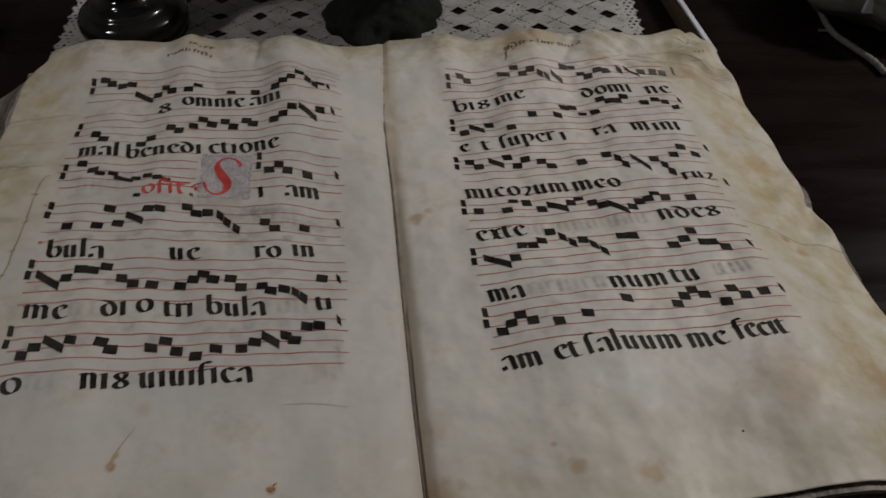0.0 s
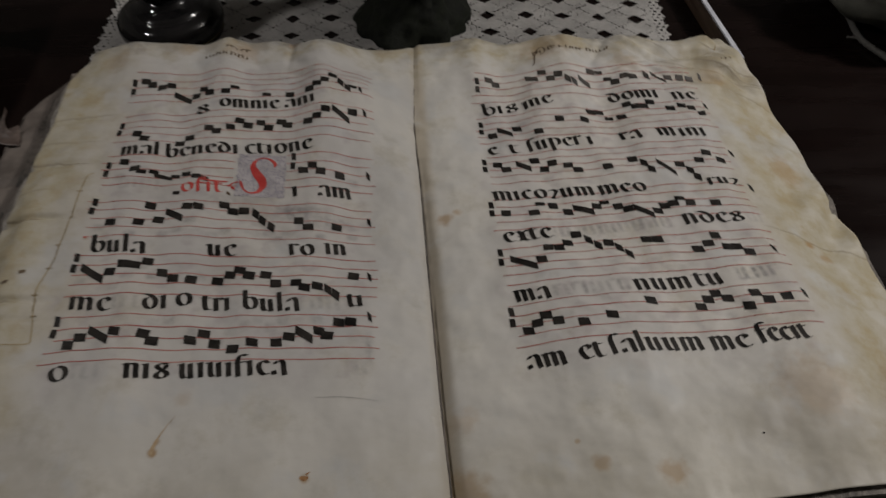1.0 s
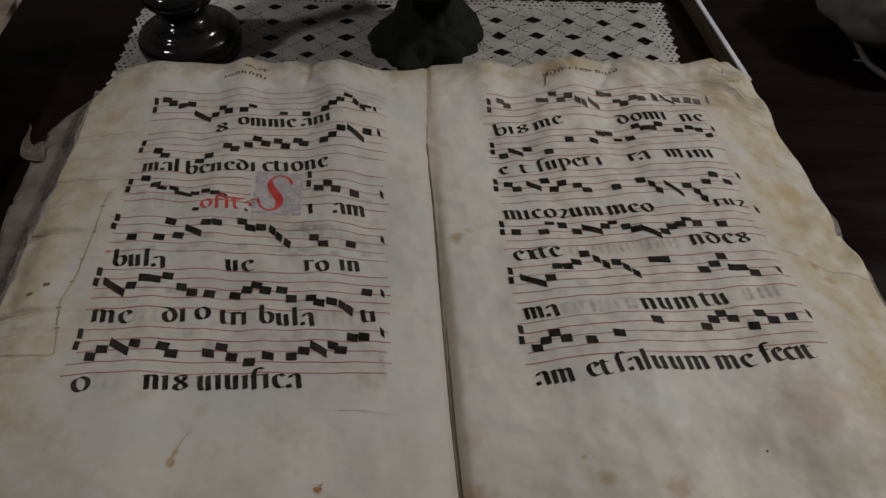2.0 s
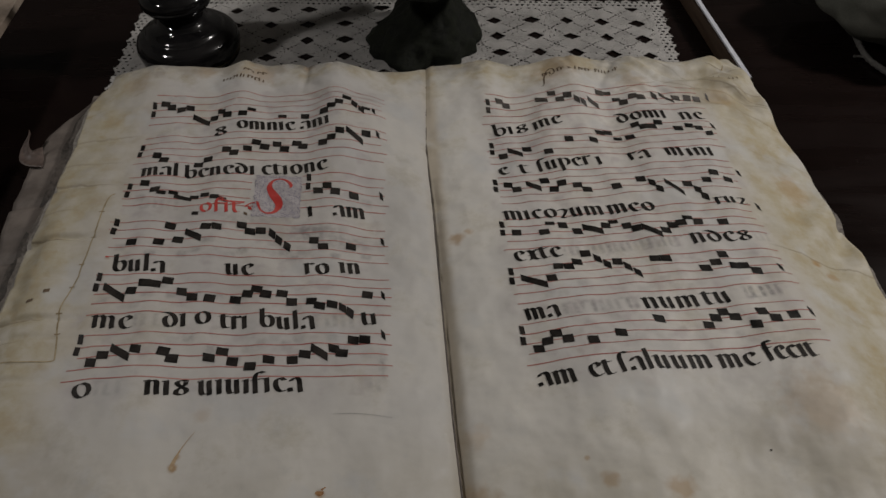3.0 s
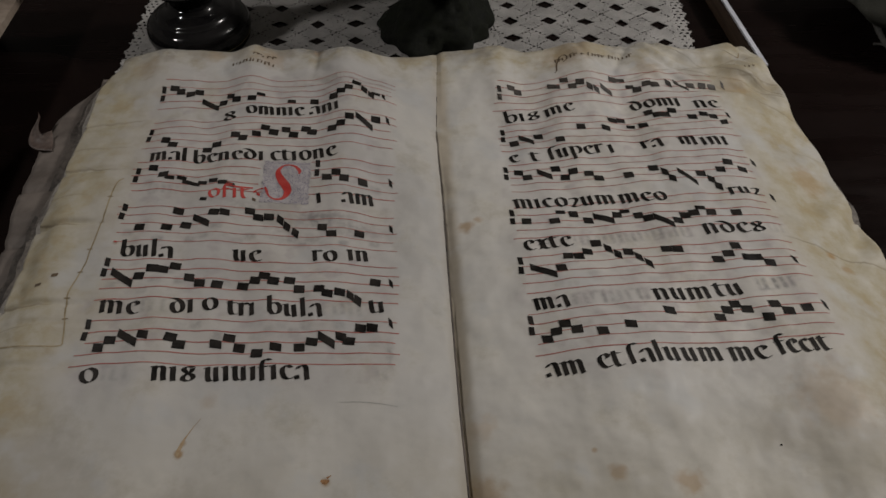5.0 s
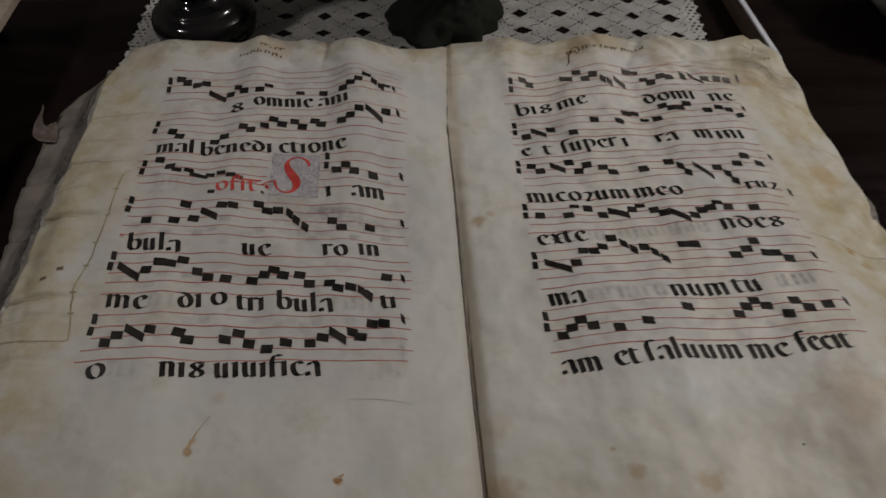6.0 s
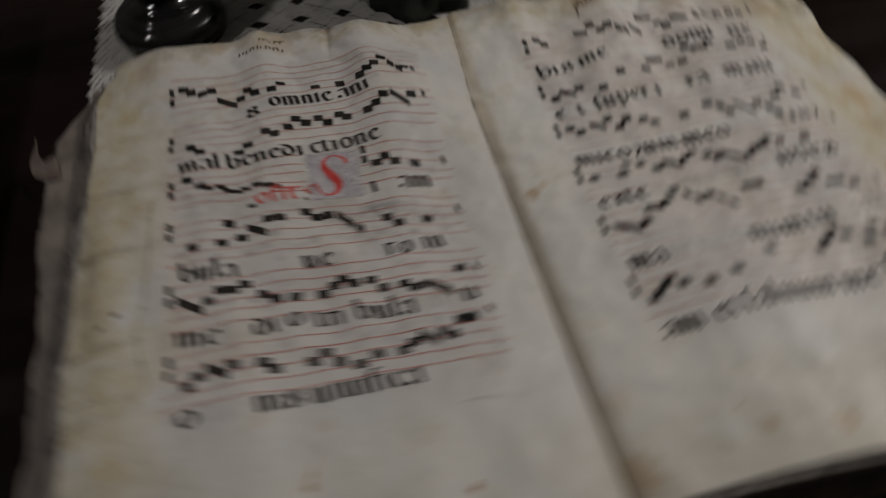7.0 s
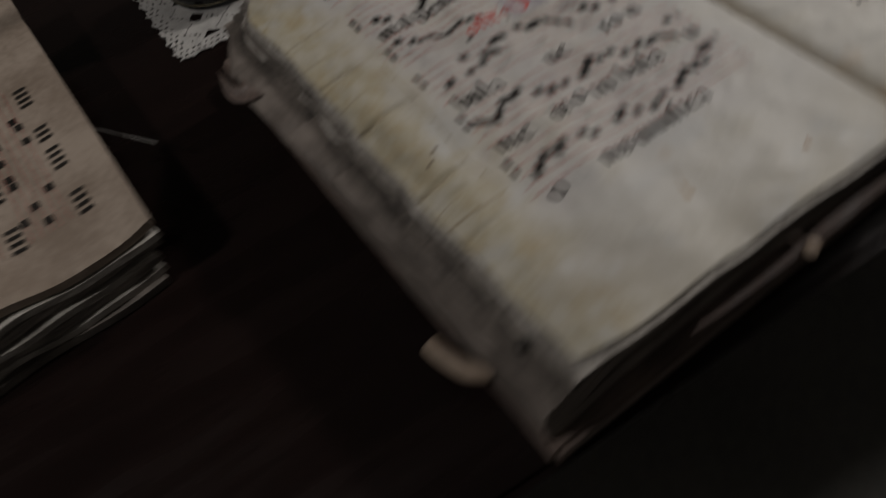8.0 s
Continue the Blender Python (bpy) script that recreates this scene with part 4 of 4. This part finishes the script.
cover_u, cover_v = np.concatenate([uu, uu]), np.concatenate([outer_v, inner])
cover_z = 0.104 - 0.012 * np.clip((cover_u + 0.19) / 0.2, 0, 1) + 0.0015 * np.sin(25 * cover_u)
raw("foot_strip", *slab(cover_u, cover_v, cover_z, cover_z - 0.0015, 60, 2), M_STRIP, book, "narrow reddish-brown strip along the foot")
bm = bmesh.new()
bmesh.ops.create_icosphere(bm, subdivisions=2, radius=0.007, matrix=pose(-0.2145, -0.016, 0.109) @ Matrix.Diagonal((1.0, 1.2, 0.8, 1)))
part("tie_knot", bm, M_TAB, book, "knotted end of a parchment tie", True)


def torn_flap():
    """A torn scrap that leaves the slipped leaf and curls up to a point."""
    way = smooth_line([(-0.512, 0.553, 0.1160), (-0.524, 0.551, 0.1170), (-0.5330, 0.555, 0.1180), (-0.5375, 0.567, 0.1200), (-0.5375, 0.580, 0.1240), (-0.5360, 0.594, 0.1290)], 0.003)
    half = np.interp(np.linspace(0, 1, len(way)), (0, 0.3, 0.5, 0.7, 1), (0.018, 0.011, 0.008, 0.0055, 0.0006))
    n, across = len(way), 6
    rows = []
    for i, (p, h) in enumerate(zip(way, half)):
        d = way[min(i + 1, n - 1)] - way[max(i - 1, 0)]
        side = Vector((-d.y, d.x, 0)).normalized()
        for k in range(across):
            w = 2 * k / (across - 1) - 1
            rows.append(p + side * h * w + Vector((0, 0, 0.004 * w * w - 0.003 * w)))
    rows = np.array([q[:] for q in rows])
    raw("torn_flap", *slab(rows[:, 0], rows[:, 1], rows[:, 2], rows[:, 2] - 0.0012, across, n), M_LEATHER, book, "torn scrap of leaf curling from the edge", True)


torn_flap()

# ---- lace runner ----
LACE_QUAD = [Vector(p) for p in ((-0.652, 0.965), (0.352, 0.965), (0.347, 1.33), (-0.685, 1.345))]


def build_lace():
    """A woven runner with open lozenges, pinhole lattice and a pierced scalloped border."""
    wide, deep, step = 1.0, 0.376, 0.002
    nx, ny = int(wide / step), int(deep / step)
    x = (np.arange(nx) + 0.5) * step
    y = (np.arange(ny) + 0.5) * step
    X, Y = np.meshgrid(x, y)
    over, along_y = X - 0.752, Y - 0.240
    over = over + 0.065 * along_y
    along_y = along_y + 0.055 * np.maximum(0, -over) + 0.07 * np.maximum(0, over - 0.03)
    A, B = over / np.where(over < 0, 0.0693, 0.0632) + 0.5, along_y / 0.0555 + 0.5
    cell = np.floor(A) * 2.3 + np.floor(B) * 1.7
    fx, fy = A % 1 - 0.5, B % 1 - 0.5
    rx = 0.235 + 0.035 * np.sin(cell)
    solid = np.abs(fx) / rx + np.abs(fy) / (0.235 + 0.02 * np.sin(2.1 * cell)) > 1
    a, b = A + B, A - B
    for q, r in ((a, b), (b, a)):
        near = np.abs((q % 1) - 0.5) > 0.462
        solid &= ~(near & ((r * 5.5) % 1 < 0.45) & (np.abs(fx) / 0.33 + np.abs(fy) / 0.34 > 1))
    knit = (np.abs(((a + b) * 6.5 + 0.35 * np.sin(cell)) % 1 - 0.5) < 0.16) & (np.abs((B * 9) % 1 - 0.5) < 0.2) & (np.sin(40 * A + 9 * B) > 0.55)
    solid &= ~(knit & (np.abs(fx) > 0.3))
    rim_d = np.minimum(np.minimum(X, wide - X), np.minimum(Y, deep - Y))
    border = rim_d < 0.034
    s = 0.0105
    hx = (X / s + 0.5 * (np.floor(Y / s) % 2)) % 1 - 0.5
    hy = (Y / s) % 1 - 0.5
    keep = (hx / 0.33) ** 2 + (hy / 0.30) ** 2 > 0.55 + 0.45 * np.sin(X * 311 + 2 * np.sin(Y * 270)) ** 2 * np.sin(Y * 353 + 1) ** 2 + 0.25 * np.sin(X * 97) * np.sin(Y * 131)
    solid = np.where(border, keep | (np.abs(rim_d - 0.032) < 0.003), solid)
    along = np.where(np.minimum(X, wide - X) < np.minimum(Y, deep - Y), Y, X)
    solid &= rim_d > 0.004 + 0.006 * np.abs(np.sin(along * math.pi / 0.03))
    gx, gy = np.meshgrid(np.arange(nx + 1) / nx, np.arange(ny + 1) / ny)
    p = [np.array(c[:]) for c in LACE_QUAD]
    flat = [(1 - gx) * (1 - gy) * p[0][k] + gx * (1 - gy) * p[1][k] + gx * gy * p[2][k] + (1 - gx) * gy * p[3][k] for k in (0, 1)]
    z = TABLE + 0.0015 + 0.0009 * (1 + np.sin(gx * 31 + 3 * np.sin(gy * 9)) * np.sin(gy * 17 + 2))
    verts = np.stack([flat[0].ravel(), flat[1].ravel(), z.ravel()], 1)
    lace = thing("lace_runner", Matrix(), "white cotton lace runner with open lozenges spread on the table", "lace cloth")
    for name, chosen in (("field", solid & ~border), ("border", solid & border)):
        jj, ii = np.nonzero(chosen)
        quads = np.stack([jj * (nx + 1) + ii, jj * (nx + 1) + ii + 1, (jj + 1) * (nx + 1) + ii + 1, (jj + 1) * (nx + 1) + ii], 1)
        used, inv = np.unique(quads, return_inverse=True)
        ob = raw(name, verts[used], inv.reshape(-1, 4).tolist(), M_LACE, lace, "pierced scalloped border" if name == "border" else "")
        ob.modifiers.new("thickness", "SOLIDIFY").thickness = 0.0009
    return lace


build_lace()

# ---- candlestick foot ----
stick = thing("candlestick", pose(-0.526, 1.130, TABLE + 0.003), "black lacquered turned candlestick with a wide ringed foot", "candlestick")
foot = [(0.082, 0), (0.0845, 0.003), (0.086, 0.008), (0.0845, 0.0105), (0.0855, 0.013), (0.0885, 0.019), (0.0900, 0.027), (0.0892, 0.036), (0.0855, 0.044), (0.0790, 0.050), (0.0705, 0.0535), (0.0680, 0.0545), (0.0665, 0.0575), (0.0635, 0.0605), (0.0580, 0.0625), (0.050, 0.066), (0.043, 0.072), (0.039, 0.080)]
part("foot", lathe(foot), M_LACQUER, stick, smooth=True)
part("line", lathe([(0.0840, 0.0098), (0.0858, 0.0102), (0.0862, 0.0114), (0.0850, 0.0120)]), M_BRASS, stick, "dull gilt line round the foot", True)
part("knop", lathe([(0.0385, 0.0802), (0.038, 0.088), (0.043, 0.094), (0.0545, 0.100), (0.0600, 0.108), (0.0610, 0.116), (0.0580, 0.124), (0.050, 0.130), (0.041, 0.133), (0.034, 0.135)]), M_LACQUER, stick, smooth=True)
part("stem", lathe([(0.032, 0.1352), (0.028, 0.142), (0.030, 0.15), (0.035, 0.16), (0.030, 0.172), (0.022, 0.20), (0.019, 0.28), (0.022, 0.36), (0.03, 0.37), (0.03, 0.385), (0.012, 0.39)]), M_LACQUER, stick, smooth=True)


# ---- bronze figure on a rocky mound ----
def build_mound():
    bm = bmesh.new()
    steps, rings = 72, []
    # above the neck the form is unseen, widened to shade the lace at left
    profile = [(0.098, 0.0), (0.099, 0.006), (0.093, 0.017), (0.080, 0.033), (0.060, 0.05), (0.044, 0.064), (0.035, 0.08), (0.033, 0.10), (0.045, 0.118), (0.085, 0.135), (0.115, 0.155), (0.125, 0.19), (0.118, 0.225), (0.09, 0.255), (0.05, 0.275), (0.022, 0.285)]
    for r, z in [(p.x, p.y) for p in smooth_line([(r, z, 0) for r, z in profile], 0.006)]:
        ring = []
        for k in range(steps):
            a = 2 * math.pi * k / steps
            n = noise.noise(Vector((22 * r * math.cos(a), 22 * r * math.sin(a), z * 20)))
            m = noise.noise(Vector((55 * r * math.cos(a), 55 * r * math.sin(a), z * 48 + 5)))
            rough = 0.15 * max(0, 1 - z / 0.12) + 0.04
            q = r * (1 + rough * (1.1 * n + 0.6 * m))
            # stretched backwards and sideways in y for a broader shadow
            ring.append(bm.verts.new((q * math.cos(a) + 0.016 * min(1, z / 0.07), q * math.sin(a) * (0.85 + 0.6 * min(1, max(0, (z - 0.12) / 0.08))) * (1 + (2.2 * min(1, z / 0.06) * max(0, 1 - z / 0.2) if math.sin(a) > 0 else 0)), z + (0.006 * m if z > 0 else 0))))
        rings.append(ring)
    for a, b in zip(rings, rings[1:]):
        for k in range(steps):
            bm.faces.new((a[k], a[(k + 1) % steps], b[(k + 1) % steps], b[k]))
    bm.faces.new(rings[0][::-1])
    bm.faces.new(rings[-1])
    ob = part("statuette", bm, M_BRONZE, smooth=True)
    ob.matrix_world = pose(-0.112, 1.165, TABLE + 0.003)
    return tagged(ob, "dark greenish bronze statuette on a rocky mound, standing on lace", "statuette")


build_mound()

# ---- upright panel beside the book ----
panel = thing("panel", pose(0.429, 1.018, TABLE, 0, 0, 8.1), "thin upright brown panel with a white top edge", "panel")
part("board", block(-0.006, 0.004, 0.0, 0.6, 0.0, 0.033, 0.001), M_PANEL, panel)
part("edge_strip", block(-0.004, 0.005, 0.0, 0.6, 0.0335, 0.037, 0.001), M_WHITE, panel, "white painted edge")


# ---- cloth bag with cord ----
def build_bag():
    bag = thing("bag", pose(0.800, 1.245, TABLE), "grey-green canvas bag with a pale drawstring, slumped on the table", "bag")
    bm = bmesh.new()
    bmesh.ops.create_icosphere(bm, subdivisions=5, radius=1.0)
    for p in bm.verts:
        n = noise.noise(p.co * 2.2) + 0.5 * noise.noise(p.co * 5) + 0.15 * math.sin(p.co.x * 16 + 3 * p.co.z)
        c = p.co * (1 + 0.13 * n)
        p.co = Vector((c.x * 0.205 - 0.012, c.y * 0.165 - 0.01, max(0.0, 0.085 + c.z * 0.095)))
    part("body", bm, M_CANVAS, bag, smooth=True)
    part("cord", tube([(-0.105, 0.02, 0.07), (-0.123, -0.018, 0.007), (-0.136, -0.065, 0.007), (-0.137, -0.125, 0.007), (-0.118, -0.171, 0.007), (-0.101, -0.208, 0.007), (-0.094, -0.243, 0.007)], 0.0052, 0.004, 10, 0.16), M_CORD, bag, "pale twisted drawstring", True)
    part("cord_end", tube([(-0.157, -0.113, 0.004), (-0.145, -0.115, 0.005), (-0.131, -0.123, 0.006)], 0.0024, 0.004, 8, 0.1), M_CORD, bag, "frayed strand of the drawstring", True)
    part("label_patch", block(-0.117, -0.049, -0.148, -0.142, 0.056, 0.100, 0.001), M_WHITE, bag, "blank white label")
    return bag


build_bag()

# ---- second choirbook, lying beside ----
other = thing("choirbook", pose(-0.755, 0.612, TABLE, 0, 0, 6.8), "closed-up stack of old brown parchment leaves with square notes", "book")
rnd2 = random.Random(5)
for k in range(7):
    nu, nv = 40, 40
    s, t = np.meshgrid(np.linspace(0, 1, nu), np.linspace(0, 1, nv))
    s, t = s.ravel(), t.ravel()
    grow = rnd2.uniform(-0.004, 0.004) - 0.030 * (1 - k / 6)
    uu_w = -0.55 * s
    uu, vv = -0.55 * s + grow * (1 - s), -0.014 * (1 - k / 6) * (1 - t) + rnd2.uniform(-0.006, 0.006) * (1 - t) + 0.004 * np.sin(uu_w * 26 + k) * (1 - t) + 0.58 * t
    uu = uu - (k < 6) * 0.10 * (1 - s) * np.clip(vv / 0.16, 0, 1)
    wave = 0.007 * np.sin(uu * 28 + 1) * np.exp(-np.abs(vv) * 9) * (k / 6) + 0.002 * np.sin(uu * 55 + k) * np.exp(-np.abs(vv) * 14) * (k > 0)
    zz = (0.002 + 0.0143 * k) + wave
    ob = raw("leaf_gathering" if k < 6 else "page", *slab(uu, vv, zz + 0.0120 - 0.002 * (k % 2), zz, nu, nv), (M_DARK_LEAF, M_PALE, M_LEAF, M_PALE, M_LEAF, M_PALE, M_OLDPAGE)[k], other)
top_page = ob


def flat_ink(name, rects, mat):
    verts, faces = [], []
    for x, y, w, h in rects:
        i = len(verts)
        for dx, dy in ((-w, -h), (w, -h), (w, h), (-w, h)):
            px, py = x + dx / 2, y + dy / 2
            verts.append((px, py, 0.0998 + 0.007 * math.sin(px * 28 + 1) * math.exp(-py * 9) + 0.002 * math.sin(px * 55 + 6) * math.exp(-py * 14) + 0.0011))
        faces.append((i, i + 1, i + 2, i + 3))
    raw(name, verts, faces, mat, top_page)


for col in range(3):
    x0 = -0.075 - 0.085 * col
    for k in range(5):
        flat_ink("staff_line", [(x0 - 0.012 * k, 0.08 + 0.02 * j, 0.0008, 0.02) for j in range(14)], M_RULE)
    y = 0.09
    while y < 0.34:
        flat_ink("note", [(x0 - 0.024 + rnd2.uniform(-0.024, 0.024), y, 0.0105, 0.0125)], M_INK)
        y += rnd2.choice((0.015, 0.016, 0.022, 0.034))
    for y in (0.07, 0.16, 0.22, 0.30):
        for j in range(rnd2.choice((3, 4, 5))):
            flat_ink("letter", [(x0 + 0.021, y + 0.012 * j, 0.018, 0.0058)], M_INK)

thread = thing("thread", pose(-0.782, 0.843, TABLE + 0.06), "loose pale thread hanging from the old book", "thread")
part("strand", tube([(-0.03, 0.02, 0.004), (0.0, 0.0, 0.002), (0.021, -0.024, 0.0), (0.062, -0.072, -0.003)], 0.0012, 0.005, 8), M_CORD, thread)
